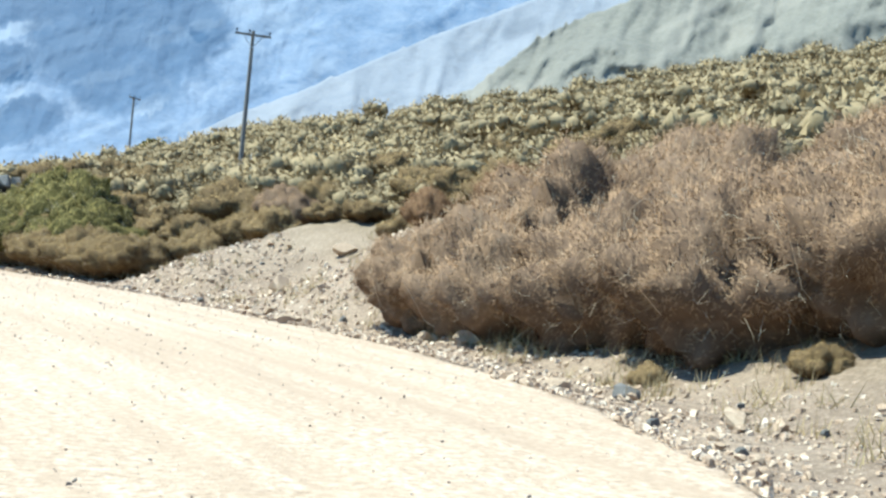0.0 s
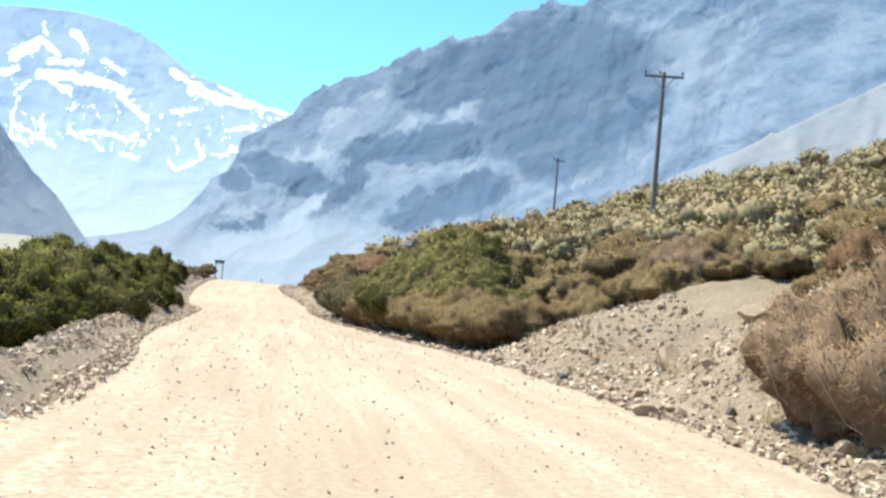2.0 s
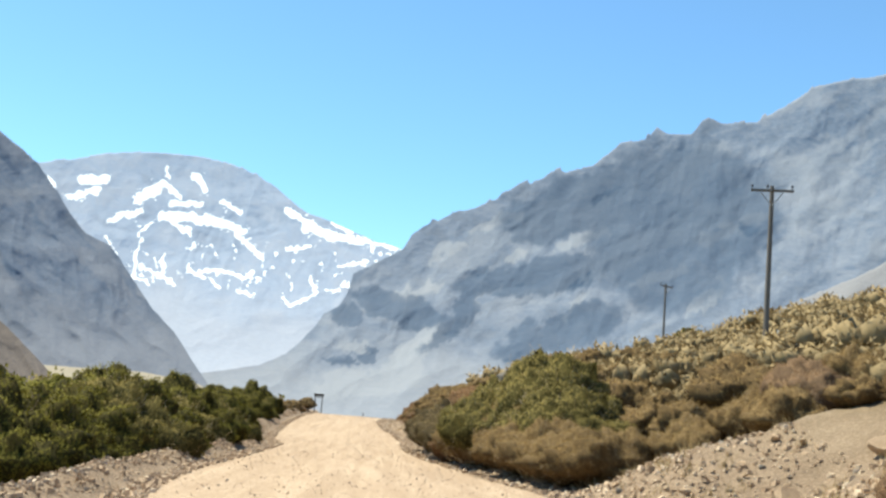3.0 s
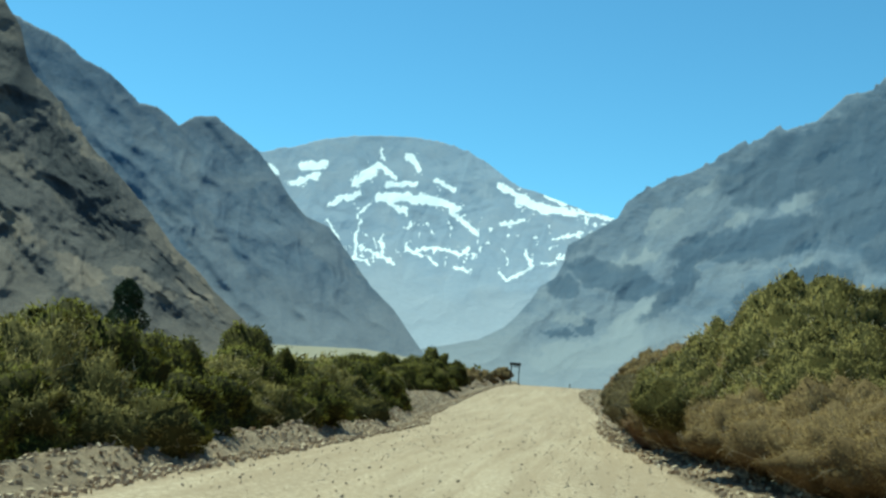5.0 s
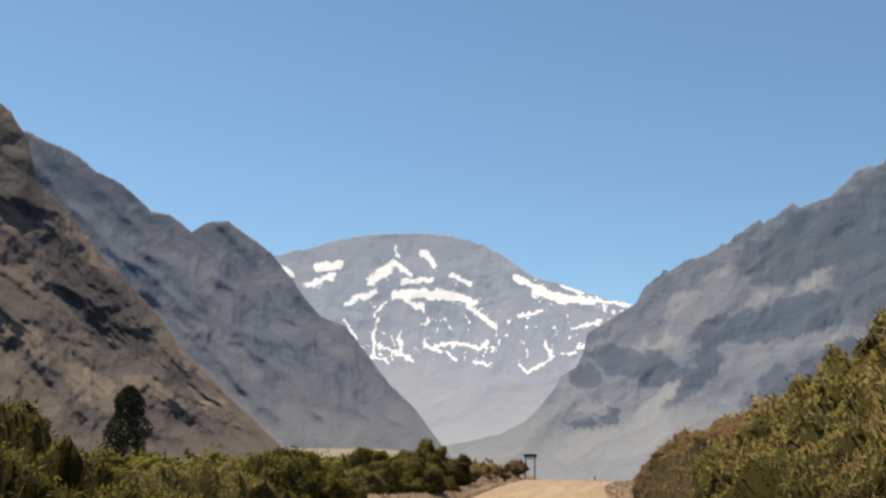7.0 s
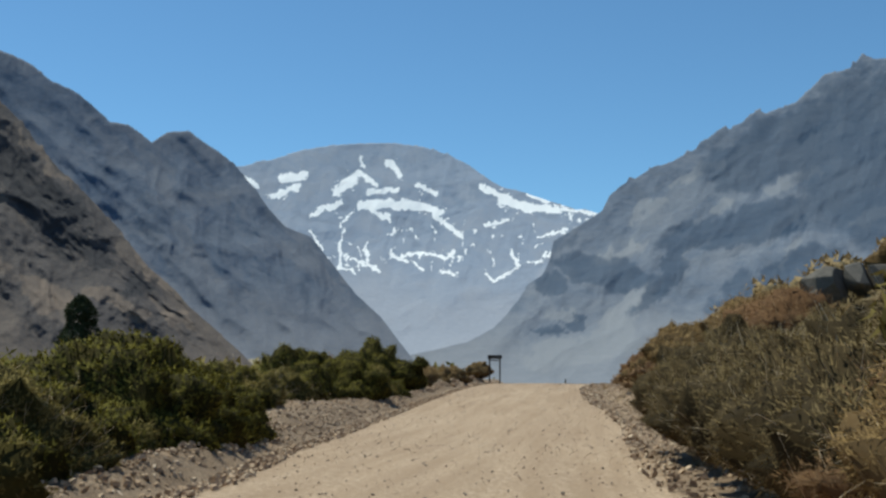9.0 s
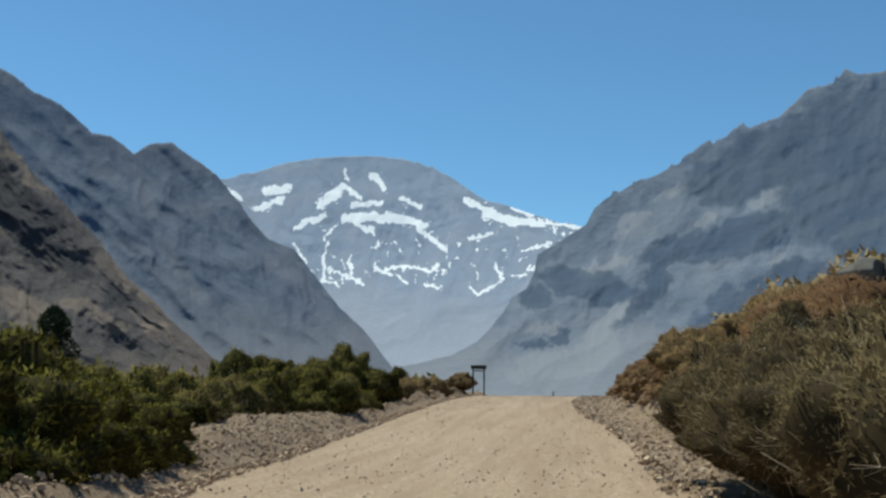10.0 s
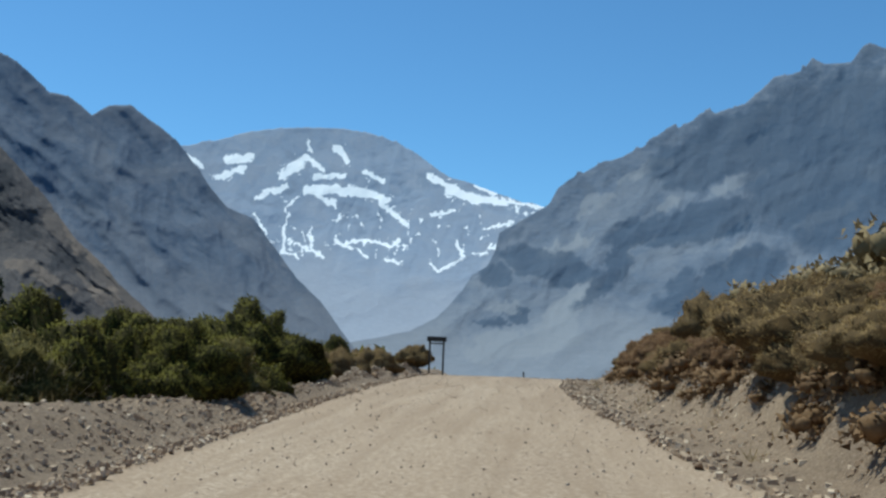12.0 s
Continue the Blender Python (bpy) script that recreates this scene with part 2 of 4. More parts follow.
def give(me, name, values):
    a = me.attributes.new(name, "FLOAT", "POINT")
    a.data.foreach_set("value", np.asarray(values, np.float32).ravel())


def lattice(seed):
    return np.random.RandomState(seed).rand(256, 256)


def value_noise(x, y, seed=0):
    """Smooth noise from 0 to 1 for arrays."""
    table = TABLES.setdefault(seed, lattice(seed))
    xi, yi = np.floor(x).astype(int), np.floor(y).astype(int)
    fx, fy = x - xi, y - yi
    fx, fy = fx * fx * (3 - 2 * fx), fy * fy * (3 - 2 * fy)
    a, b = table[xi % 256, yi % 256], table[(xi + 1) % 256, yi % 256]
    c, d = table[xi % 256, (yi + 1) % 256], table[(xi + 1) % 256, (yi + 1) % 256]
    return (a * (1 - fx) + b * fx) * (1 - fy) + (c * (1 - fx) + d * fx) * fy


TABLES = {}


def fractal(x, y, octaves=5, seed=0, gain=0.5, ridged=False):
    total, amp, norm = 0.0, 1.0, 0.0
    for k in range(octaves):
        n = value_noise(x * 2.03**k + 17.3 * k, y * 2.03**k - 9.1 * k, seed)
        total = total + amp * (1 - abs(2 * n - 1) if ridged else n)
        norm, amp = norm + amp, amp * gain
    return total / norm


def step(a, b, v):
    s = np.clip((v - a) / (b - a), 0, 1)
    return s * s * (3 - 2 * s)


# ---- the lie of the land ----
ROAD_Y = (-60, -30, 0, 6, 10, 14, 18, 25, 32, 38, 45, 55, 62, 70, 82, 91, 99, 112, 125, 135, 160, 220)
ROAD_R = (-26, -12, 3.4, 6.2, 8.0, 9.1, 9.6, 9.6, 9.6, 9.0, 8.0, 7.0, 6.5, 6.3, 6.4, 5.9, 5.0, 4.6, 5.2, 7.2, 11, 20)
ROAD_L = (-36, -21, -5.4, -2.6, -0.8, 0.4, 1.2, 1.0, 0.4, 0.2, 0.2, 0.1, -0.1, -1.3, -2.2, -2.5, -2.7, -2.7, -2.6, -2.4, -1, 6)


def right_edge(y):
    return np.interp(y, ROAD_Y, ROAD_R)


def left_edge(y):
    return np.interp(y, ROAD_Y, ROAD_L)


def road_height(y):
    """Level, then a gentle rise to a crest and down again."""
    y = np.asarray(y, float)
    return 1.6 * step(70, 130, y) - 0.05 * np.clip(y - 138, 0, 200) ** 1.0


def bank_cut(y):
    """Where the roadside bank is cut steep."""
    return step(70, 78, y) * (1 - step(132, 146, y))


def land(x, y):
    x, y = np.asarray(x, float), np.asarray(y, float)
    r, l = x - right_edge(y), left_edge(y) - x
    z = road_height(y)
    far = np.hypot(x, y - 60)
    # hillside to the right
    slope = np.clip(r, 0, None)
    hill = np.where(slope < 40, 0.325 * slope, 13 + 0.285 * (slope - 40)) * step(-1.0, 8.5, slope)
    hill = hill * (1 - 0.55 * step(230, 700, slope))
    cut = bank_cut(y) * (1.6 - 1.05 * step(84, 112, y)) * step(1.3, 3.1, slope + 0.5 * fractal(y * 0.45, x * 0 + 3, 3, 5)) * (1 - step(9, 22, slope))
    heaps = 1.05 * np.exp(-(((y - 34.8) / 2.4) ** 2)) * step(0.2, 2.4, slope) + 1.5 * np.exp(-(((y - 24.5) / 4.0) ** 2)) * step(0.3, 3.6, slope)
    rubble = heaps * (0.75 + 0.5 * fractal(x * 0.5, y * 0.5, 4, 6)) * (1 - step(5.5, 10, slope))
    apron = 1 - 0.7 * np.exp(-(((y - 30.2) / 1.5) ** 2)) * (1 - step(2.0, 4.0, slope))
    z = z + (hill + rubble) * apron + cut
    # berm and lower ground to the left
    low = np.clip(l, 0, None)
    wave = 0.7 * (fractal(y * 0.5, x * 0.5, 3, 22) - 0.5)
    broad = step(68, 80, y) * (1 - step(86, 94, y))
    height = 0.20 + 0.16 * broad + (0.30 + 0.16 * broad) * fractal(y * 0.22, x * 0 + 4, 4, 21)
    berm = height * step(-0.1, 0.7 + 1.1 * broad, low + (1 - 0.6 * broad) * wave) * (1 - step(0.7 + 1.7 * broad, 1.7 + 2.2 * broad, low + wave)) * step(0.0, 0.5, low) * step(6, 18, y)
    z = z + berm - 0.95 * step(0.8, 3.6, low - 1.9 * broad) * step(6, 20, y) + 0.012 * np.clip(low - 60, 0, 400)
    rough = np.maximum(step(0.0, 1.5, r), step(0.0, 1.5, l))
    z = z + rough * (0.42 * (fractal(x * 0.55, y * 0.55, 4, 1) - 0.5) + 0.2 * (fractal(x * 2.3, y * 2.3, 3, 2) - 0.5))
    z = z + step(60, 400, far) * 6.0 * (fractal(x * 0.01, y * 0.01, 5, 3) - 0.5)
    inside = np.clip(np.minimum(-r, -l), 0, None)
    z = z - 0.03 * step(0, 1.0, inside) * (1 - rough)
    return z


def ground_z(x, y):
    return float(land(np.array([x]), np.array([y]))[0])


def lines(inner0, inner1, fine, outer0, outer1, count):
    """Coordinates that lie close together inside and spread outwards."""
    mid = np.arange(inner0, inner1 + 1e-6, fine)
    up = inner1 + np.geomspace(fine * 1.4, outer1 - inner1, count)
    down = inner0 - np.geomspace(fine * 1.4, inner0 - outer0, count)[::-1]
    return np.concatenate([down, mid, up])


def build_ground():
    xs, ys = lines(-14, 24, 0.34, -4600, 4600, 60), lines(-4, 140, 0.55, -4600, 4600, 56)
    gx, gy = np.meshgrid(xs, ys)
    z = land(gx, gy)
    me = grid_mesh("ground", np.stack([gx, gy, z], -1), len(ys), len(xs), SOIL)
    r, l = gx - right_edge(gy), left_edge(gy) - gx
    growth = np.maximum(step(2.0, 7.0, r) * (1 - 0.85 * np.exp(-(((gy - 28.5) / 8) ** 4)) * (1 - step(6, 9, r))), step(3.0, 6.0, l))
    growth = growth * (1 - bank_cut(gy) * (1 - step(2.6, 3.6, r)) * (r > 0))
    give(me, "growth", growth)
    tagged(new("ground", me), "dry stony soil with sparse brown grass beside a dirt road", "ground", kind="structure")


def build_road():
    ys = np.concatenate([np.arange(-55, -6, 1.5), np.arange(-6, 145, 0.3), np.arange(145, 215, 2)])
    across = np.linspace(-0.03, 1.03, 46)
    l = left_edge(ys) + 0.5 * (fractal(ys * 0.4, ys * 0, 4, 11) - 0.5)
    r = right_edge(ys) + 0.7 * (fractal(ys * 0.4, ys * 0 + 9, 4, 12) - 0.5)
    gx = l[:, None] + (r - l)[:, None] * across
    gy = np.repeat(ys[:, None], len(across), 1)
    rim = np.minimum(across, 1 - across)
    z = land(gx, gy) * 0 + road_height(gy) + 0.035 + 0.05 * np.clip(rim * 2, 0, 1)
    # wheel tracks and ripples
    for u in (0.27, 0.47, 0.60, 0.80):
        z = z - 0.022 * np.exp(-(((across - u + 0.02 * (fractal(ys * 0.07, ys * 0 + u * 50, 2, 15)[:, None] - 0.5)) / 0.035) ** 2))
    z = z + 0.04 * (fractal(gx * 0.9, gy * 0.5, 4, 13) - 0.5) + 0.02 * (fractal(gx * 5, gy * 5, 3, 14) - 0.5)
    z = np.where(rim < 0, land(gx, gy) - 0.12, z)
    me = grid_mesh("road", np.stack([gx, gy, z], -1), len(ys), len(across), ROAD)
    tagged(new("road", me), "pale dusty gravel road with faint wheel tracks", "road", kind="structure")


build_ground()
build_road()


# ---- mountains ----
def blob(az, el, patches):
    """How far each point lies inside any of the patches: azimuth, elevation, half length, half width, lean."""
    out = np.zeros_like(az)
    for a, e, long, wide, lean in patches:
        c, s = math.cos(radians(lean)), math.sin(radians(lean))
        u, v = (az - a) * c - (el - e) * s, (az - a) * s + (el - e) * c
        out = np.maximum(out, np.clip(1.25 - 0.75 * np.sqrt((u / long) ** 2 + (v / wide) ** 2), 0, 1))
    return out


def stroke(az, el, strokes):
    """How far each point lies inside any of the strokes: two ends and a half width."""
    out = np.zeros_like(az)
    for a, e, c, f, wide in strokes:
        du, dv = c - a, f - e
        k = np.clip(((az - a) * du + (el - e) * dv) / (du * du + dv * dv), 0, 1)
        out = np.maximum(out, np.clip(1.0 - 0.58 * np.hypot(az - a - k * du, el - e - k * dv) / wide, 0, 1))
    return out


def mountain(name, label, crest, near, far, material, seed=0, lean=30.0, fine=0.1, steps=110, coarse_from=None, coarse_to=None, jag=0.2, spurs=1.0, ribs=1.0, crags=1.0,
             snow=(), gullies=(), dark=(), pale=(), talus=3.0, bedding=0.4, centre=(5, 52), low=-1.2, ledges=0.0):
    """A mountain side with its foot near metres off and its crest far metres off. The crest is given by azimuths and elevations; lean is the slant of its rock beds."""
    az0, az1 = crest[0][0], crest[-1][0]
    az = np.arange(az0, az1 + fine / 2, fine)
    if coarse_from:
        az = np.concatenate([az[az < coarse_from - 0.2], np.arange(coarse_from, az1 + 0.15, 0.3)])
    if coarse_to:
        az = np.concatenate([np.arange(az0, coarse_to, 0.5), az[az > coarse_to + 0.3]])
    el = np.interp(az, [c[0] for c in crest], [c[1] for c in crest])
    el = el + jag * (fractal(az * 1.5, az * 0 + seed, 6, seed, 0.62, True) - 0.62) * step(low + 1.5, low + 5.0, el)
    tooth = np.clip(fractal(az * 3.1, az * 0 + 40 + seed, 3, seed + 20, 0.6) - 0.60, 0, 1)
    el = el + jag * 4.0 * tooth * step(3.0, 8.0, el)
    t = np.concatenate([np.linspace(0, 1, steps), [1.0, 1.0, 1.0]])
    D, T = np.meshgrid(az, t)
    E = low + (el[None] - low) * T
    high = np.clip((E - low) / (el.max() - low), 0, 1)
    R = near + (far - near) * high**0.85
    # rock relief, along and across the beds
    c, s = math.cos(radians(lean)), math.sin(radians(lean))
    wu = D + 1.5 * (fractal(D * 0.35, E * 0.35, 4, seed + 7) - 0.5)
    wv = E + 1.5 * (fractal(E * 0.35, D * 0.35, 4, seed + 8) - 0.5)
    p, q = wu * c + wv * s, wv * c - wu * s
    big = fractal(p * 0.13, q * 0.30 + 3, 3, seed + 1, 0.5, True) - 0.55
    fall = fractal((wu - 0.25 * s / abs(s) * wv) * 0.42, wv * 0.10, 4, seed + 2, 0.55, True) - 0.55
    rib = fractal(p * 0.42, q * 0.85, 4, seed + 3, 0.55, True) - 0.55
    crag = fractal(p * 1.9, q * 2.6, 4, seed + 4, 0.6, True) - 0.55
    shelf = q * 1.1 + 0.9 * fractal(p * 0.3, q * 0.3, 3, seed + 10)
    shelf = (np.floor(shelf) + step(0.25, 0.75, shelf - np.floor(shelf)) - shelf) * ledges
    bare = step(talus - 1.3, talus + 1.6, E + 3.2 * (fractal(wu * 0.35, wv * 0.35, 4, seed + 9) - 0.5))
    hold = 1 - 0.6 * T**8
    relief = spurs * 0.060 * (big + 0.55 * fall * (0.25 + 0.75 * bare)) + bare * (ribs * 0.026 * rib + crags * 0.0075 * crag + 0.006 * shelf)
    R = R * (1 - hold * relief)
    A, S = np.radians(D), np.radians(E)
    back = np.concatenate([np.zeros(steps), (1, 2, 3)])[:, None]
    Z = 1.4 + R * np.tan(S) - back * 0.05 * far * np.clip(np.tan(S), 0.02, 1)
    R = R + back * 0.06 * far
    me = grid_mesh(name, np.stack([centre[0] + R * np.sin(A), centre[1] + R * np.cos(A), Z], -1), len(t), len(az), material)
    da, de = D + 0.6 * (fractal(D * 2.6, E * 2.6, 5, seed + 5, 0.7) - 0.5), E + 0.5 * (fractal(E * 3, D * 3, 5, seed + 6, 0.7) - 0.5)
    ua, ue = D + 2.0 * (fractal(D * 0.9, E * 0.9, 6, seed + 12, 0.62) - 0.5), E + 1.6 * (fractal(E * 0.9, D * 0.9, 6, seed + 13, 0.62) - 0.5)
    cover = np.zeros_like(D)
    if snow:
        cover = np.maximum(stroke(da, de, [(*k[:4], k[4] * 0.95) for k in snow]), stroke(da, de, [(*k[:4], k[4] * 0.75) for k in gullies]))
        thin = fractal(D * 1.9 + 1.2 * fractal(D * 1.2, E * 1.2, 4, 31), E * 1.3 + fractal(E * 2, D * 2, 3, 32), 5, 30, 0.6, True)
        band = step(5.2, 6.2, E) * (1 - step(8.2, 9.6, E)) * step(0.44, 0.60, fractal(D * 0.7, E * 0.9, 3, 33))
        cover = np.maximum(cover, band * step(0.75, 0.85, thin) * 0.8)
        around = stroke(da, de, [(*k[:4], k[4] * 2.2) for k in (*snow, *gullies)])
        cover = np.maximum(cover, step(0.3, 0.6, around) * step(0.66, 0.76, fractal(D * 3.2, E * 4.5, 4, 34, 0.65)) * 0.7)
    give(me, "snow", cover)
    give(me, "scree", 1 - bare)
    # dark patches, plus shade painted into the hollows between the ribs
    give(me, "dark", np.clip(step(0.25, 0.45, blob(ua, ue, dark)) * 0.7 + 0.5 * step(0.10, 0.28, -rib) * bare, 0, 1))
    beds = fractal(p * 0.20 + 3, q * 0.75, 5, seed + 11, 0.58)
    give(me, "pale", np.clip(step(0.33, 0.52, blob(ua, ue, pale)) * 0.75 + bedding * step(0.53, 0.60, beds) * bare, 0, 1))
    tagged(new(name, me), label, "mountain", kind="structure")


# Distance haze is painted into the bluish base colours of the far mountains.
SNOW_ROCK = mountain_material("haze_blue_far_rock", (0.250, 0.325, 0.440), (0.358, 0.362, 0.395), (0.375, 0.410, 0.480), 420, True, grain=0.15)
RIGHT_ROCK = mountain_material("haze_blue_mountain_rock", (0.074, 0.119, 0.190), (0.262, 0.274, 0.302), (0.255, 0.270, 0.295), 260, grain=0.15)
MIDDLE_ROCK = mountain_material("dark_haze_blue_rock", (0.071, 0.111, 0.177), (0.185, 0.198, 0.232), (0.215, 0.216, 0.232), 150, grain=0.18)
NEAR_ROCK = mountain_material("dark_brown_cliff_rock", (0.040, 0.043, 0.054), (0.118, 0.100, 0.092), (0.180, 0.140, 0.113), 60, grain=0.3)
SCREE_ROCK = mountain_material("haze_tinted_scree", (0.165, 0.172, 0.190), (0.215, 0.212, 0.218), (0.25, 0.236, 0.226), 140, grain=0.2)
FIELD = mountain_material("tan_valley_fields", (0.20, 0.185, 0.15), (0.27, 0.235, 0.175), (0.33, 0.28, 0.20), 60)
BROWN_ROCK = mountain_material("brown_grassy_rock", (0.125, 0.115, 0.092), (0.180, 0.162, 0.122), (0.23, 0.20, 0.155), 90)

SNOW_FIELDS = (
    (-16.2, 10.3, -15.0, 10.6, 0.22), (-16.6, 9.45, -15.35, 9.97, 0.19), (-18.2, 10.4, -17.3, 9.9, 0.14), (-13.3, 9.8, -12.55, 10.45, 0.30), (-12.2, 11.55, -12.05, 11.15, 0.11),
    (-10.7, 11.3, -10.1, 10.65, 0.19), (-12.3, 10.75, -11.4, 10.15, 0.16), (-11.7, 9.75, -10.3, 9.95, 0.16), (-12.05, 9.1, -11.1, 9.2, 0.25), (-10.8, 9.17, -9.1, 9.12, 0.30),
    (-9.0, 9.06, -8.0, 8.85, 0.19), (-8.3, 8.7, -7.1, 7.55, 0.15), (-11.5, 8.85, -10.65, 8.45, 0.14), (-14.6, 8.6, -13.2, 9.2, 0.14), (-9.25, 10.15, -8.3, 9.8, 0.14),
    (-5.9, 10.15, -4.9, 9.55, 0.16), (-4.85, 9.5, -3.6, 9.06, 0.30), (-3.6, 9.03, -2.15, 8.94, 0.22), (-2.15, 8.94, 0.1, 8.73, 0.11), (-3.55, 9.65, -2.45, 9.32, 0.11),
)
SNOW_GULLIES = (
    (-14.6, 7.65, -13.8, 6.4, 0.12), (-12.95, 8.45, -13.15, 7.15, 0.08), (-13.2, 7.15, -13.15, 5.95, 0.12), (-13.1, 5.95, -12.3, 5.7, 0.09), (-11.85, 7.3, -11.7, 6.25, 0.09),
    (-12.6, 6.4, -11.05, 5.8, 0.11), (-10.45, 6.6, -9.75, 6.25, 0.12), (-9.8, 6.55, -8.3, 6.7, 0.15), (-8.3, 6.7, -7.6, 6.45, 0.12), (-9.45, 6.2, -8.8, 5.8, 0.09),
    (-7.9, 5.85, -7.25, 5.7, 0.09), (-5.65, 8.25, -4.6, 8.4, 0.12), (-4.35, 6.8, -4.0, 6.1, 0.11), (-3.95, 6.1, -5.15, 5.35, 0.11), (-5.8, 5.6, -5.2, 5.3, 0.11),
    (-3.6, 6.25, -2.85, 6.25, 0.08), (-2.65, 6.65, -2.15, 6.5, 0.11), (-3.1, 7.55, -1.6, 7.9, 0.09),
)
mountain("mountain_snow", "distant mountain, blue-grey from painted haze, with patches of white snow",
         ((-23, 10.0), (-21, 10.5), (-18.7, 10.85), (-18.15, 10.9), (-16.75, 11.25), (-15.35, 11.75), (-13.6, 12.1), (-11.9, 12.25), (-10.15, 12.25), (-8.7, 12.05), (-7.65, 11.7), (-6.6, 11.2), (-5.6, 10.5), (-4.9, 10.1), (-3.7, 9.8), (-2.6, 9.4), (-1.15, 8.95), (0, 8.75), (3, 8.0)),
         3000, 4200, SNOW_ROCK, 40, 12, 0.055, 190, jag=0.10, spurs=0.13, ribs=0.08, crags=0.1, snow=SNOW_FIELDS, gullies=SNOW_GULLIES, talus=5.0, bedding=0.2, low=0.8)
mountain("mountain_right", "steep rocky mountain, blue-grey from painted haze, with pale scree slopes",
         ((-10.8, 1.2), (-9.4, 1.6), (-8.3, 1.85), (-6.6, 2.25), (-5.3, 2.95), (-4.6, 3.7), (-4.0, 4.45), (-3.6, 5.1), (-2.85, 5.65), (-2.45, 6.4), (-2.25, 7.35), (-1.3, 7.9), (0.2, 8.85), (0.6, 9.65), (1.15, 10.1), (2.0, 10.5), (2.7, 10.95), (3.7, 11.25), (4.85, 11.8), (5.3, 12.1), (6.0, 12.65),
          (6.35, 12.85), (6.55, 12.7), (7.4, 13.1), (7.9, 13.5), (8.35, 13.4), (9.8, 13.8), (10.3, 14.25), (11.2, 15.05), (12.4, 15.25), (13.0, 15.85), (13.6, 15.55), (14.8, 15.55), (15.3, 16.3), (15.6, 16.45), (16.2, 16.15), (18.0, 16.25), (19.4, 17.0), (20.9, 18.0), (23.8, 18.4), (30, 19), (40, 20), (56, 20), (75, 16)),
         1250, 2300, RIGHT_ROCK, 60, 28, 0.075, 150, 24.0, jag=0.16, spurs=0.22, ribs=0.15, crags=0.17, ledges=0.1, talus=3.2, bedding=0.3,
         # dark cliffs, plus shade painted as colour high on the right
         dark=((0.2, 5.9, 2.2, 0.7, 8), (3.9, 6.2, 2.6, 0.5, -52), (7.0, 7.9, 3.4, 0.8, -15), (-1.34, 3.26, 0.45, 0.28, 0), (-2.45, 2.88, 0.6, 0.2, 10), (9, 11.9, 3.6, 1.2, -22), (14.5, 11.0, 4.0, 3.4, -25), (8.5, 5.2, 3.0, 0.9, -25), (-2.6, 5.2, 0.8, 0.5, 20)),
         # pale scree fans, plus sunlit ledges painted as colour
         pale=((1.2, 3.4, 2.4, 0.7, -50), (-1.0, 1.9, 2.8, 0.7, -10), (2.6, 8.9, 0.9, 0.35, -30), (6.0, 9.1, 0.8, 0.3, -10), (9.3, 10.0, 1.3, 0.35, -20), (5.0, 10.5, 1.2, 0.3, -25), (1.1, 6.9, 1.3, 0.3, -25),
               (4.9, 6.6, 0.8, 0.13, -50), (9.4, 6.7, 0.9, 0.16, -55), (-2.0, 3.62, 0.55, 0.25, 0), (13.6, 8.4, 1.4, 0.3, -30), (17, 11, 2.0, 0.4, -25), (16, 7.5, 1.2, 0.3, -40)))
mountain("mountain_middle", "dark mountain spur in shade, blue-grey from painted haze",
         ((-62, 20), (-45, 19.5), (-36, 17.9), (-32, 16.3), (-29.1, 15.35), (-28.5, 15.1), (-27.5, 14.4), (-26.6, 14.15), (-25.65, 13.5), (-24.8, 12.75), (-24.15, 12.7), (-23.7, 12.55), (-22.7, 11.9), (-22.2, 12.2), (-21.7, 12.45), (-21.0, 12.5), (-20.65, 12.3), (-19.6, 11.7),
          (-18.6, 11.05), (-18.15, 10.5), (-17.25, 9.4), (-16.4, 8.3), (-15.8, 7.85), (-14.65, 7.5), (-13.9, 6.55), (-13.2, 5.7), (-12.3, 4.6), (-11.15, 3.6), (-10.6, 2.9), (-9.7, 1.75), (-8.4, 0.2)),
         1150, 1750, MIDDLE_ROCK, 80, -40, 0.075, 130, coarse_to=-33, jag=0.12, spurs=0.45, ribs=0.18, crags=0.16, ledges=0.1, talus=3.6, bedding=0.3)
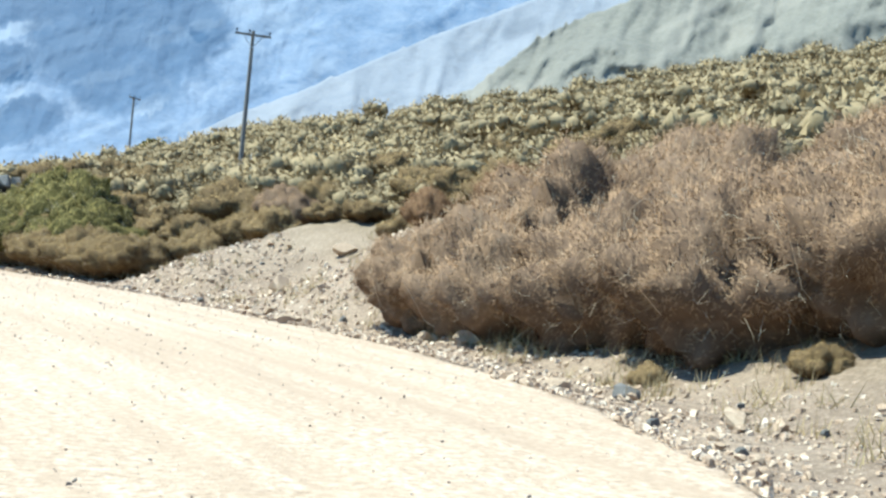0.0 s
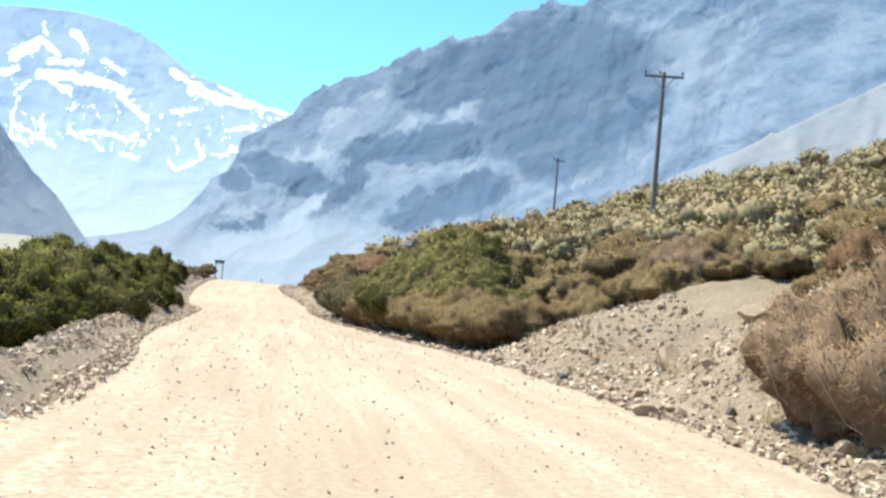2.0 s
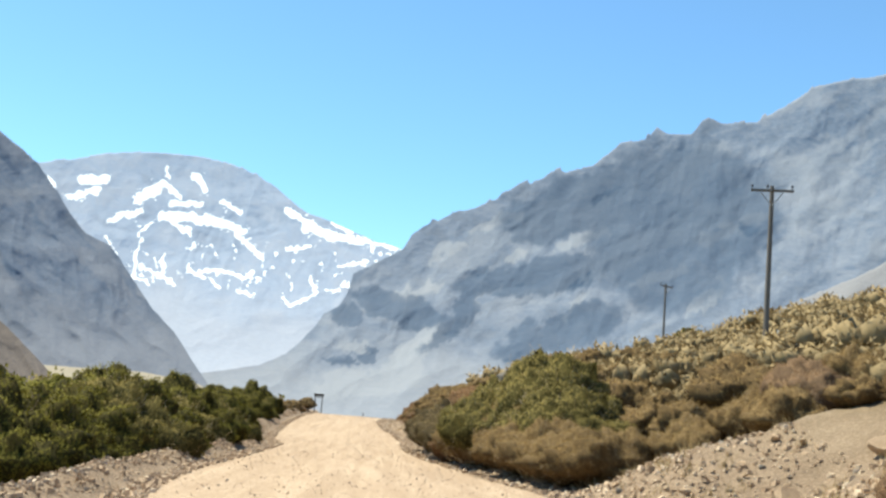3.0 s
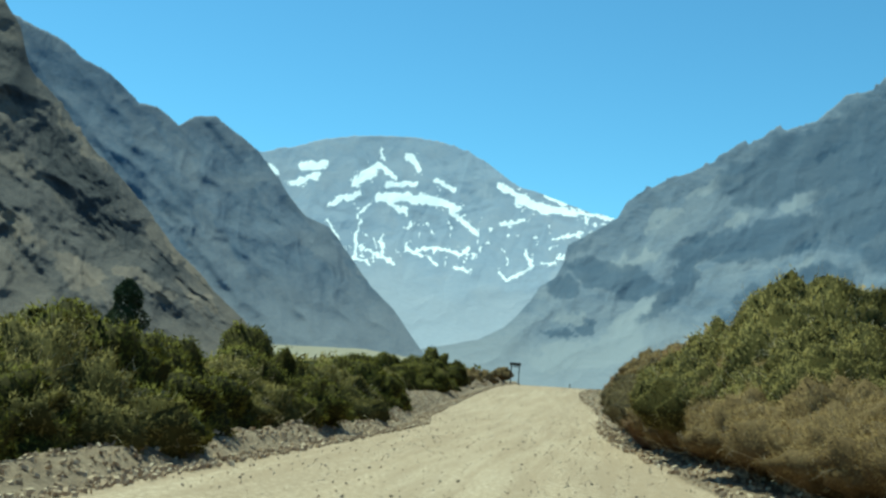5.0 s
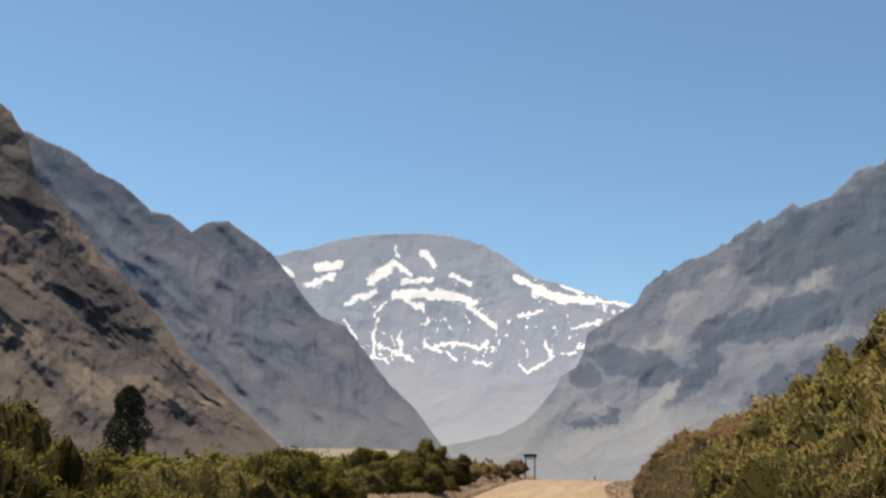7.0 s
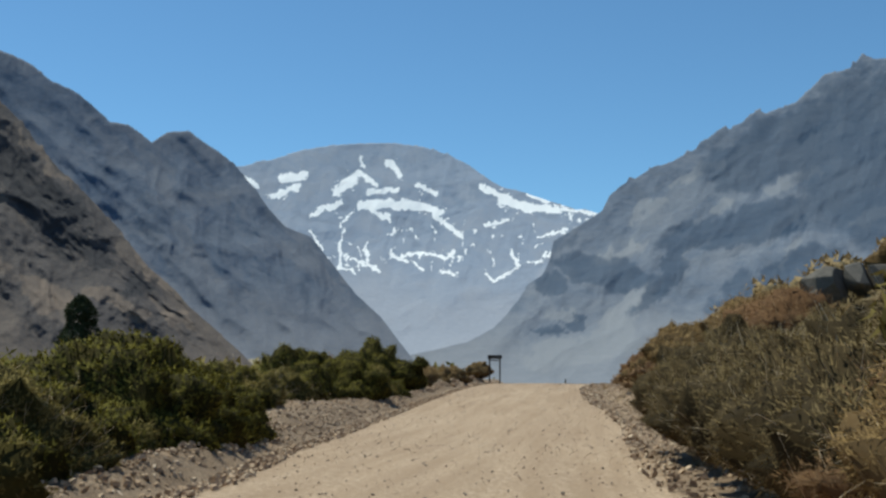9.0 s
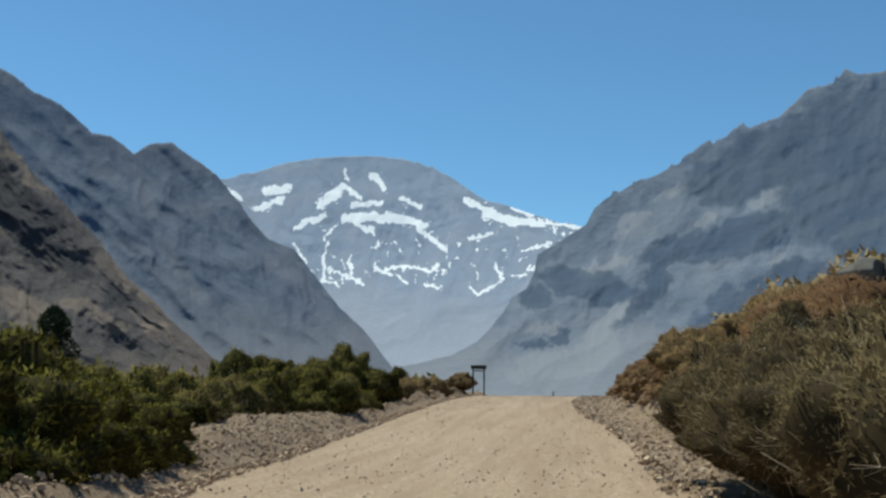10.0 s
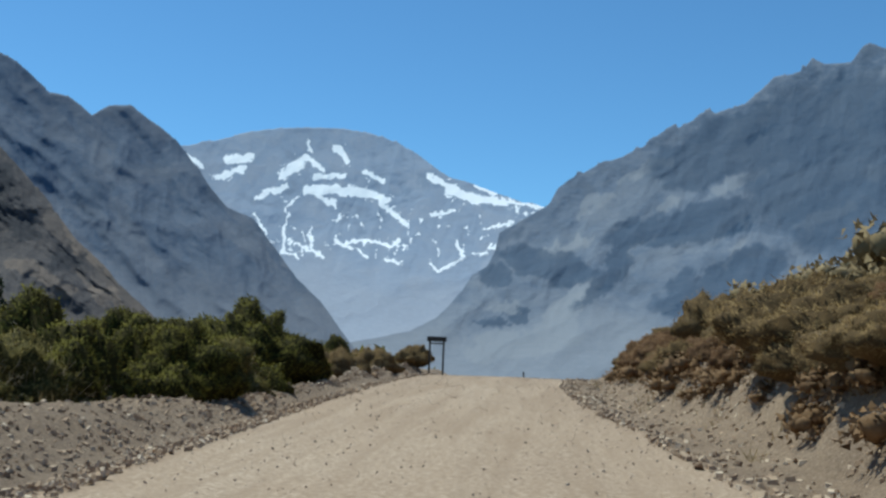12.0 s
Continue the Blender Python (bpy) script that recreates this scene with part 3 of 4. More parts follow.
mountain("mountain_near", "dark rugged cliff mountain with sunlit brown ribs painted in",
         ((-75, 22), (-55, 22), (-42, 21), (-36, 18.9), (-32.6, 17.5), (-31.2, 16.5), (-30.8, 16.0), (-30.3, 15.4), (-29.9, 14.1), (-29.6, 13.4), (-29.0, 12.9), (-28.1, 12.1), (-27.2, 11.0), (-26.3, 10.0), (-24.9, 8.8), (-23.4, 7.3), (-22.1, 5.7), (-20.9, 4.7), (-19.7, 3.5), (-18.8, 2.75), (-17.6, 1.7), (-16, 0.2)),
         560, 920, NEAR_ROCK, 100, -42, 0.07, 160, coarse_to=-35, jag=0.18, spurs=0.7, ribs=0.5, crags=0.65, ledges=0.2, talus=2.2, bedding=0.45, centre=(6.2, 25.5),
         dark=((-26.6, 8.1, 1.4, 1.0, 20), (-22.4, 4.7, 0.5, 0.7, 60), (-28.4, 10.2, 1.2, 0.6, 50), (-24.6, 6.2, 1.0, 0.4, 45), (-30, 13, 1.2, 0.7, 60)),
         # pale scree at the foot, and sunlit rib edges painted in
         pale=((-23.3, 3.6, 1.3, 0.4, 30), (-26.5, 4.2, 1.4, 0.45, 20), (-21.6, 5.2, 1.4, 0.16, 48), (-23.7, 8.0, 2.0, 0.16, 46), (-27.0, 10.6, 1.5, 0.14, 48), (-20.4, 3.0, 1.0, 0.3, 40), (-29.5, 6.0, 1.5, 0.3, 30)))
mountain("valley_slope", "pale scree and fields at the valley foot", ((-24, 0.6), (-17.5, 1.3), (-12.6, 1.4), (-10.0, 1.1), (-8.6, 0.6), (-7.2, -0.3)),
         500, 860, FIELD, 120, 10, 0.12, 40, jag=0.08, spurs=0.4, ribs=0.3, crags=0.3)
mountain("mountain_scree", "pale scree slope of a mountain with haze painted into its colour", ((13, 1.0), (17, 5.4), (19.4, 7.0), (22, 8.2), (25.9, 10.3), (29.6, 12.2), (36, 15.0), (50, 18.0), (75, 18)),
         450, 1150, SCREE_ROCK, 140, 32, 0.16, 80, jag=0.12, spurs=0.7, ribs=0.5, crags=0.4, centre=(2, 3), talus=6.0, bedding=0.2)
mountain("mountain_brown", "brown rocky ridge above a grassy hillside", ((24, 4.0), (27.6, 7.3), (31.9, 9.9), (33.0, 10.9), (34.3, 12.0), (35.7, 12.9), (37, 13.6), (42, 15.6), (50, 17.0), (75, 17)),
         330, 620, BROWN_ROCK, 160, 25, 0.14, 90, jag=0.3, spurs=1.0, ribs=0.8, crags=1.0, centre=(1, 2), talus=5.0)


# ---- shrubs ----
def scatter_shell(rng, lobes, count):
    """Points on and in a cluster of lobes, with the way outwards."""
    weight = np.array([r[0] * r[1] for _, r in lobes])
    pick = rng.choice(len(lobes), count, p=weight / weight.sum())
    way = rng.normal(size=(count, 3))
    way /= np.linalg.norm(way, axis=1, keepdims=True)
    way[:, 2] = np.where(way[:, 2] < -0.7, -way[:, 2], way[:, 2])
    deep = 1 - 0.35 * rng.rand(count) ** 2.0
    centre = np.array([c for c, _ in lobes])[pick]
    size = np.array([(r[0], r[0], r[1]) for _, r in lobes])[pick]
    bumpy = 1 + 0.16 * np.sin(way[:, :1] * 9 + pick[:, None]) * np.cos(way[:, 1:2] * 8 + 2 * pick[:, None])
    return centre + way * size * deep[:, None] * bumpy, way


def leaves(rng, points, ways, length, width, out=0.5, loose=0.35):
    """Pointed leaves, three corners each."""
    n = len(points)
    along = np.cross(ways, rng.normal(size=(n, 3))) + ways * out + rng.normal(size=(n, 3)) * 0.25 + (0, 0, 0.2)
    along /= np.linalg.norm(along, axis=1, keepdims=True)
    side = np.cross(along, ways + rng.normal(size=(n, 3)) * loose)
    side /= np.linalg.norm(side, axis=1, keepdims=True) + 1e-9
    ln = (length * (0.6 + 0.8 * rng.rand(n)))[:, None]
    wd = (width * (0.6 + 0.8 * rng.rand(n)))[:, None]
    tri = np.stack([points - side * wd, points + side * wd, points + along * ln], 1)
    face = np.cross(tri[:, 1] - tri[:, 0], tri[:, 2] - tri[:, 0])
    turned = (face * ways).sum(1) < 0
    tri[turned] = tri[turned][:, (1, 0, 2)]
    return tri.reshape(-1, 3), np.arange(3 * n).reshape(n, 3)


def leafy(name, v, f, material, ways):
    """A crown of leaves, shaded softly along the clump that each leaf sits on."""
    me = mesh_of(name, v, f.tolist(), material, True)
    rng = np.random.RandomState(9)
    soft = ways + rng.normal(size=ways.shape) * 0.16
    soft /= np.linalg.norm(soft, axis=1, keepdims=True)
    me.normals_split_custom_set_from_vertices(np.repeat(soft, 3, 0).tolist())
    return me


def twig_mesh(name, rng, lobes, count, material, thick, reach=1.14, tips=()):
    """Stems that rise from the foot and fork into the lobes."""
    verts, faces = [], []

    def stick(a, b, ra, rb):
        way = (b - a) / (np.linalg.norm(b - a) + 1e-9)
        u = np.cross(way, (0.31, 0.52, 0.79))
        u /= np.linalg.norm(u)
        v = np.cross(way, u)
        k = len(verts)
        for p, r in ((a, ra), (b, rb)):
            for q in range(3):
                verts.append(p + r * (u * math.cos(q * math.tau / 3) + v * math.sin(q * math.tau / 3)))
        for q in range(3):
            faces.append((k + q, k + (q + 1) % 3, k + 3 + (q + 1) % 3, k + 3 + q))

    for i in range(count):
        centre, size = lobes[i % len(lobes)]
        centre = np.array(centre)
        foot = np.array((rng.normal() * 0.12, rng.normal() * 0.12, -0.15))
        fork = foot + (centre - foot) * (0.45 + 0.25 * rng.rand()) + rng.normal(size=3) * 0.08
        stick(foot, fork, thick, thick * 0.65)
        for _ in range(4):
            way = rng.normal(size=3)
            way[2] = abs(way[2])
            way /= np.linalg.norm(way)
            tip = centre + way * np.array((size[0], size[0], size[1])) * reach * (0.75 + 0.4 * rng.rand())
            elbow = fork + (tip - fork) * 0.55 + rng.normal(size=3) * 0.09
            stick(fork, elbow, thick * 0.55, thick * 0.35)
            stick(elbow, tip, thick * 0.4, thick * 0.25)
    for p, way in tips:
        bend = way + rng.normal(size=3) * 0.55 + (0, 0, 0.25)
        bend /= np.linalg.norm(bend)
        knee = p + bend * (0.10 + 0.12 * rng.rand())
        stick(p - way * 0.1, knee, thick * 0.22, thick * 0.17)
        for _ in range(2):
            turn = bend + rng.normal(size=3) * 0.6
            stick(knee, knee + turn / np.linalg.norm(turn) * (0.08 + 0.12 * rng.rand()), thick * 0.17, thick * 0.09)
    return mesh_of(name, verts, faces, material)


def core_mesh(name, lobes, tall, seed, foot, material):
    """An added dark core for the shade inside a shrub: one body of rounded clumps and creases that draws in at the
    foot.
    """
    bm = bmesh.new()
    bmesh.ops.create_icosphere(bm, subdivisions=4, radius=1.0)
    middle = np.array((0, 0, tall * 0.30))
    centres, sizes = np.array([c for c, _ in lobes]), np.array([(r[0], r[0], r[1]) for _, r in lobes])
    for v in bm.verts:
        way = np.array(v.co)
        d, o = way / sizes, (middle - centres) / sizes
        a, b, c = (d * d).sum(1), 2 * (d * o).sum(1), (o * o).sum(1) - 1
        root = b * b - 4 * a * c
        reach = max(np.where(root > 0, (-b + np.sqrt(np.clip(root, 0, None))) / (2 * a), 0).max(), 0.3)
        draw = 1.0 if way[2] > 0.1 else max(foot, 1.0 - 1.2 * (0.1 - way[2]))
        at = Vector(way * reach * 2.1 + seed * 7.3)
        clump = abs(noise.noise(at)) * 1.5 + 0.5 * abs(noise.noise(at * 2.3))
        at = middle + way * reach * draw * (0.64 + 0.38 * min(clump, 1.0) ** 0.6)
        if way[2] < 0:
            at[2] = min(at[2], middle[2] + way[2] * (middle[2] + 0.12))
        v.co = Vector(at)
    return from_bm(name, bm, material, True)


def on_surface(rng, me, count):
    """Points spread over a mesh, with the smooth way outwards at each."""
    co, no = np.empty(len(me.vertices) * 3), np.empty(len(me.vertices) * 3)
    me.vertices.foreach_get("co", co)
    me.vertices.foreach_get("normal", no)
    co, no = co.reshape(-1, 3), no.reshape(-1, 3)
    tri = np.array([p.vertices[:] for p in me.polygons])
    area = np.linalg.norm(np.cross(co[tri[:, 1]] - co[tri[:, 0]], co[tri[:, 2]] - co[tri[:, 0]]), axis=1)
    pick = tri[rng.choice(len(tri), count, p=area / area.sum())]
    w = rng.dirichlet((1, 1, 1), count)[:, :, None]
    return (co[pick] * w).sum(1), (no[pick] * w).sum(1)


def make_shrub(seed, material, twig, tall, wide, lobe_count, leaf_count, leaf_size, twigs, label, thick=0.022, upright=0.0, slim=0.15, fuzz=0.7, foot=0.5):
    rng = np.random.RandomState(seed)
    lobes = []
    for k in range(lobe_count):
        a, d = 2.4 * k + rng.rand(), wide * 0.5 * math.sqrt((k + 0.3) / lobe_count)
        size = wide * (0.14 + 0.11 * rng.rand())
        high = tall * (0.86 - 0.42 * (d / (wide * 0.5)) ** 1.6 + 0.2 * (rng.rand() - 0.5)) - size * 0.55
        lobes.append(((d * math.cos(a), d * math.sin(a), max(high, size * 0.5)), (size, size * (0.85 + upright + 0.3 * rng.rand()))))
    root = new("shrub")
    # dark body behind the leaves, coloured as the shade in their gaps
    inside = core_mesh("inner_wood", lobes, tall, seed, foot, SHADED_LEAVES[material.name])
    points, ways = on_surface(rng, inside, leaf_count)
    points = points + ways * leaf_size * (rng.rand(leaf_count, 1) ** 1.5 * fuzz - 0.15)
    keep = (points[:, 2] > 0.03) & ((points[:, 2] > 0.32 * tall) | (rng.rand(leaf_count) < 0.3))
    v, f = leaves(rng, points[keep], ways[keep], leaf_size, leaf_size * slim, 0.3 + 0.4 * fuzz)
    part("foliage", leafy("foliage", v, f, material, ways[keep]), root)
    stems = part("woody_base", twig_mesh("woody_base", rng, lobes, twigs, twig, thick, 0.95, list(zip(*on_surface(rng, inside, 170))) if twigs > 20 else ()), root)
    tagged(stems, kind="stuff")
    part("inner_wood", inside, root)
    return tagged(root, label, "shrub")


GREEN_LABEL = "rounded green leafy shrub on dry stony ground"
OLIVE_LABEL = "dusty olive-brown shrub on dry stony ground"
HAZED_LABEL = "dry shrub on a stony bank, paled to imitate haze"
BRUSH_LABEL = "dense olive-brown twiggy shrub at the roadside"
DRY_LABEL = "dry brown twiggy shrub on a stony bank"
KINDS = {
    "green": [make_shrub(200 + i, LEAF_GREEN, TWIG, 2.6, 3.2, 26, 14000, 0.075, 10, GREEN_LABEL, slim=0.24, fuzz=1.3, foot=0.7) for i in range(3)],
    "olive": [make_shrub(220 + i, LEAF_OLIVE, TWIG_PALE, 2.5, 3.0, 22, 18000, 0.07, 26, OLIVE_LABEL, 0.012, slim=0.10, fuzz=1.9, foot=0.6) for i in range(3)],
    "dry": [make_shrub(240 + i, LEAF_DRY, TWIG_PALE, 2.5, 2.8, 22, 19000, 0.072, 30, DRY_LABEL, 0.012, 0.15, slim=0.085, fuzz=2.2, foot=0.75) for i in range(3)],
    # dry shrubs whose leaves carry the painted haze
    "dusty": [make_shrub(250 + i, LEAF_HAZED, TWIG_PALE, 2.5, 2.8, 24, 20000, 0.07, 34, HAZED_LABEL, 0.011, 0.2, slim=0.09, fuzz=2.0, foot=0.75) for i in range(3)],
    "sage": [make_shrub(210 + i, LEAF_SAGE, TWIG_PALE, 2.6, 3.2, 22, 15000, 0.07, 22, OLIVE_LABEL, 0.012, slim=0.18, fuzz=1.5) for i in range(3)],
    "near_sage": [make_shrub(280 + i, LEAF_SAGE, TWIG_PALE, 2.6, 3.2, 30, 17000, 0.058, 22, OLIVE_LABEL, 0.012, slim=0.26, fuzz=1.1) for i in range(3)],
    "brush": [make_shrub(285 + i, LEAF_BRUSH, TWIG_PALE, 2.5, 3.0, 26, 18000, 0.066, 44, BRUSH_LABEL, 0.012, 0.1, slim=0.11, fuzz=1.9, foot=0.65) for i in range(3)],
    "low_olive": [make_shrub(225 + i, LEAF_OLIVE, TWIG_PALE, 2.5, 3.0, 18, 4200, 0.13, 8, OLIVE_LABEL, 0.016, slim=0.10, fuzz=1.1, foot=0.7) for i in range(3)],
    "low_dry": [make_shrub(245 + i, LEAF_DRY, TWIG_PALE, 2.5, 2.8, 18, 4200, 0.14, 10, DRY_LABEL, 0.016, 0.15, slim=0.08, fuzz=1.3, foot=0.7) for i in range(3)],
    "mid_green": [make_shrub(260 + i, LEAF_GREEN, TWIG, 2.6, 3.4, 16, 2800, 0.11, 4, GREEN_LABEL, slim=0.24, fuzz=0.9) for i in range(3)],
    "mid_olive": [make_shrub(270 + i, LEAF_OLIVE, TWIG, 2.5, 3.4, 16, 2600, 0.14, 4, OLIVE_LABEL, slim=0.13, fuzz=1.2, foot=0.7) for i in range(3)],
}
spare = {k: list(v) for k, v in KINDS.items()}
grow = random.Random(7)


def shrub(kind, x, y, size=1.0, tall=1.0, group="roadside shrubs", sink=0.0):
    m = Matrix.LocRotScale((x, y, ground_z(x, y) - 0.1 - 0.26 * size - sink), Euler((0, 0, grow.uniform(0, 6.28))), (size, size, size * tall))
    if spare[kind]:
        ob = spare[kind].pop()
        ob.matrix_basis = m
    else:
        ob = copy_thing(grow.choice(KINDS[kind]), m)
        ob.scale = (size, size, size * tall)
    return tagged(ob, group=group)


def far_shrubs(name, label, material, places, seed, spiky):
    """A whole slope of shrubs too far off to tell apart: a rounded body each, under leaves."""
    rng = np.random.RandomState(seed)
    verts, faces, normals, count = [], [], [], 0
    forms = {True: [], False: []}
    for k in range(10):
        close = k < 5
        bm = bmesh.new()
        bmesh.ops.create_icosphere(bm, subdivisions=2 if close and not spiky else 1, radius=1.0)
        ball = np.array([v.co[:] for v in bm.verts])
        sides = np.array([[v.index for v in f.verts] for f in bm.faces])
        bm.free()
        lobes = [((0.95 * math.cos(2.4 * i) * (i > 0), 0.95 * math.sin(2.4 * i) * (i > 0), 1.45 - 0.6 * (i > 0) * rng.rand()), (0.62 + 0.35 * rng.rand(), 0.6 + 0.4 * rng.rand())) for i in range(6)]
        lobes += [((c[0] * 1.1, c[1] * 1.1, 0.5), (r[0], 0.6)) for c, r in lobes]
        p, w = scatter_shell(rng, lobes, (460 if close else 200) if spiky else (300 if close else 130))
        long, wide = (0.25, 0.08) if spiky else (0.28, 0.09)
        v, f = leaves(rng, p, w + (0, 0, 0.6 * spiky), long * (1.0 if close else 1.3), wide * (1.0 if close else 1.6), 0.5 + 0.6 * spiky)
        w = np.repeat(w + rng.normal(size=w.shape) * (0.4 if spiky else 0.25), 3, 0)
        w /= np.linalg.norm(w, axis=1, keepdims=True)
        for c, r in lobes[:6]:
            f = np.concatenate([f, sides + len(v)])
            v = np.concatenate([v, c + ball * (r[0], r[0], r[1]) * ((0.4 if spiky else 0.5) + 0.45 * rng.rand(len(ball), 1))])
            w = np.concatenate([w, ball])
        forms[close].append((v, f, w))
    for x, y, size, tall in places:
        close = abs(x) < 24 and y < 75
        v, f, w = forms[close][rng.randint(5)]
        a = rng.rand() * 6.28
        turn = np.array(((math.cos(a), math.sin(a), 0), (-math.sin(a), math.cos(a), 0), (0, 0, 1)))
        verts.append((v @ turn) * (size, size, size * tall) + (x, y, ground_z(x, y) - 0.1))
        normals.append(w @ turn)
        faces.append(f + count)
        count += len(v)
    me = mesh_of(name, np.concatenate(verts).tolist(), np.concatenate(faces).tolist(), material, True)
    me.normals_split_custom_set_from_vertices(np.concatenate(normals).tolist())
    tagged(new(name, me), label, "shrubs", kind="stuff")


def scatter_shrubs():
    taken = []
    slope, valley, valley_dry, bank, berm_edge = [], [], [], [], []

    def free(x, y, gap):
        if all((x - a) ** 2 + (y - b) ** 2 > (gap + g) ** 2 * 0.25 for a, b, g in taken):
            taken.append((x, y, gap))
            return True
        return False

    # right: dry shrubs beside the first bend
    for x, y, s in ((12.1, 17.9, 1.3), (12.5, 15.4, 1.2), (12.9, 13.0, 1.35), (13.5, 10.8, 1.3), (11.6, 20.0, 1.0), (14.4, 18.9, 1.6), (15.0, 15.8, 1.4), (16.0, 12.6, 1.3), (14.6, 8.2, 0.9), (17.2, 9.6, 1.2), (18.5, 14.4, 1.3), (17.4, 18.6, 1.35)):
        taken.append((x, y, 2.4 * s))
        shrub("dusty", x, y, s, 1.12, sink=0.25 * s)
    for x, y, s in ((10.6, 12.4, 0.2), (11.5, 10.2, 0.26)):
        shrub("olive", x, y, s)
    shrub("mid_green", 37.6, 131.5, 1.15, 1.1, "hillside shrubs")
    # right: the row along the road
    y = 39.3
    while y < 71.5:
        d = 1.5 + grow.uniform(-0.15, 0.35)
        s = grow.uniform(0.78, 0.98) * (1.0 if y < 55 else 1.14)
        x = float(right_edge(y)) + d
        taken.append((x, y, 2.5 * s))
        shrub(grow.choice(("olive", "olive", "olive", "dusty") if y < 55 else ("brush", "brush", "dry")), x, y, s, grow.uniform(0.9, 1.1), sink=-0.12)
        y += 1.9 * s
    for d in (3.1, 4.7, 6.3, 7.9, 9.6):
        x, y, s = float(right_edge(40.4)) + d, 40.4 + grow.uniform(-0.5, 0.9), grow.uniform(0.72, 0.86)
        taken.append((x, y, 2.0 * s))
        shrub(grow.choice(("olive", "olive", "dusty")), x, y, s, grow.uniform(0.9, 1.1))
    # right: tall shrubs close to the road, then growth behind the row
    for x, y, s, tall in ((9.6, 53.2, 1.4, 1.12), (9.1, 50.4, 1.2, 1.15), (10.9, 50.2, 1.5, 1.2), (11.2, 54.6, 1.5, 1.15), (8.7, 56.4, 1.12, 1.05), (10.9, 46.6, 1.3, 1.0), (8.9, 59.4, 1.08, 1.0), (10.6, 58.2, 1.35, 1.1)):
        taken.append((x, y, 2.5 * s))
        shrub("near_sage" if y < 55 else "brush", x, y, s, tall)
    y = 57.0
    while y < 69:
        s = grow.uniform(0.95, 1.15)
        x = float(right_edge(y)) + 3.6 + grow.uniform(-0.3, 0.4)
        taken.append((x, y, 2.5 * s))
        shrub(grow.choice(("brush", "brush", "dry")), x, y, s, grow.uniform(0.95, 1.08))
        y += 2.1 * s
    # right: on the cut bank
    y = 75.0
    while y < 140:
        s = grow.choice((0.42, 0.52, 0.62, 0.72, 0.85)) * (1.22 if y < 94 else 0.75)
        x = float(right_edge(y)) + 3.1 + grow.uniform(-0.8, 0.8)
        taken.append((x, y, 2.3 * s))
        shrub(grow.choice(("low_dry", "low_olive", "low_dry", "low_dry")), x, y, s * 1.1, grow.uniform(0.7, 1.0), sink=0.1)
        y += grow.uniform(1.6, 2.5) * s
    for _ in range(110):
        y = grow.uniform(74, 118)
        bank.append((float(right_edge(y)) + grow.uniform(1.7, 3.0), y, grow.uniform(0.16, 0.42), grow.uniform(0.6, 0.9)))
    for _ in range(34):
        y, d = grow.uniform(16, 95), grow.uniform(8, 24)
        x, s = float(right_edge(y)) + d, grow.uniform(0.6, 0.95)
        taken.append((x, y, 2.2 * s))
        shrub("mid_olive", x, y, s, grow.uniform(0.8, 1.05), "hillside shrubs")
    # right: hillside, clear of the rock outcrop
    taken.append((13.4, 86.5, 6.0))
    for _ in range(6500):
        y, d = grow.uniform(4, 150), grow.uniform(3.5, 46) if grow.random() < 0.75 else grow.uniform(46, 120)
        x = float(right_edge(y)) + d
        s = grow.uniform(0.55, 0.95) if d < 6.5 and y < 70 else grow.uniform(0.36, 0.6) * grow.choice((0.8, 1.0, 1.3, 1.9))
        if 19 < y < 38 and d < 5.5 or y < 22 and d < 5.5:
            continue
        if 79 < y < 88 and 10.8 < x < 15.5:
            continue
        if grow.random() > (0.97 if d < 18 else 0.6 if d < 46 else 0.4):
            continue
        if free(x, y, (3.0 if d < 8.5 else 1.8) * s):
            tall = grow.uniform(0.75, 1.1)
            if d < 6.5 and y < 80:
                shrub(grow.choice(("low_olive", "low_olive", "low_dry")), x, y, s, tall, "hillside shrubs")
            elif d < 8.5 and y < 140:
                shrub("mid_olive", x, y, s, tall, "hillside shrubs")
            else:
                slope.append((x, y, s, tall))
    # left: tall shrubs behind the berm
    taken.clear()
    for x, y, s, k in ((-6.2, 103.8, 1.5, "green"), (-9.0, 100.2, 1.3, "green"), (-4.6, 112.0, 0.85, "olive"), (-3.9, 117.5, 0.7, "olive"), (-5.7, 95.5, 0.9, "sage"), (-9.4, 107.5, 1.2, "green"), (-3.2, 127.2, 0.6, "olive"), (-4.8, 92.0, 1.0, "green")):
        taken.append((x, y, 2.5 * s))
        shrub(k, x, y, s, 1.0, sink=-0.35 if k == "green" else -0.05)
    y = 31.0
    while y < 98:
        s = grow.choice((1.0, 1.1, 1.2, 1.3))
        x = float(left_edge(y)) - 2.1 - 1.7 * float(step(70, 79, y) * (1 - step(87, 92, y))) - grow.uniform(0.0, 0.6)
        taken.append((x, y, 2.6 * s))
        shrub(grow.choice(("green", "green", "green", "sage")), x - 1.1 * (s - 0.85), y, s, grow.uniform(0.9, 1.08), sink=-0.1)
        y += 1.6 * s
    for _ in range(60):
        y = grow.uniform(50, 68)
        berm_edge.append((float(left_edge(y)) - grow.uniform(1.2, 2.2), y, grow.uniform(0.22, 0.45), 0.9))
    for _ in range(2200):
        y, d = grow.uniform(24, 170), grow.uniform(4.5, 70)
        x = float(left_edge(y)) - d
        if d > 18 and grow.random() < 0.45:
            continue
        s = grow.uniform(0.85, 1.45)
        if free(x, y, 2.9 * s):
            tall = grow.uniform(0.85, 1.1)
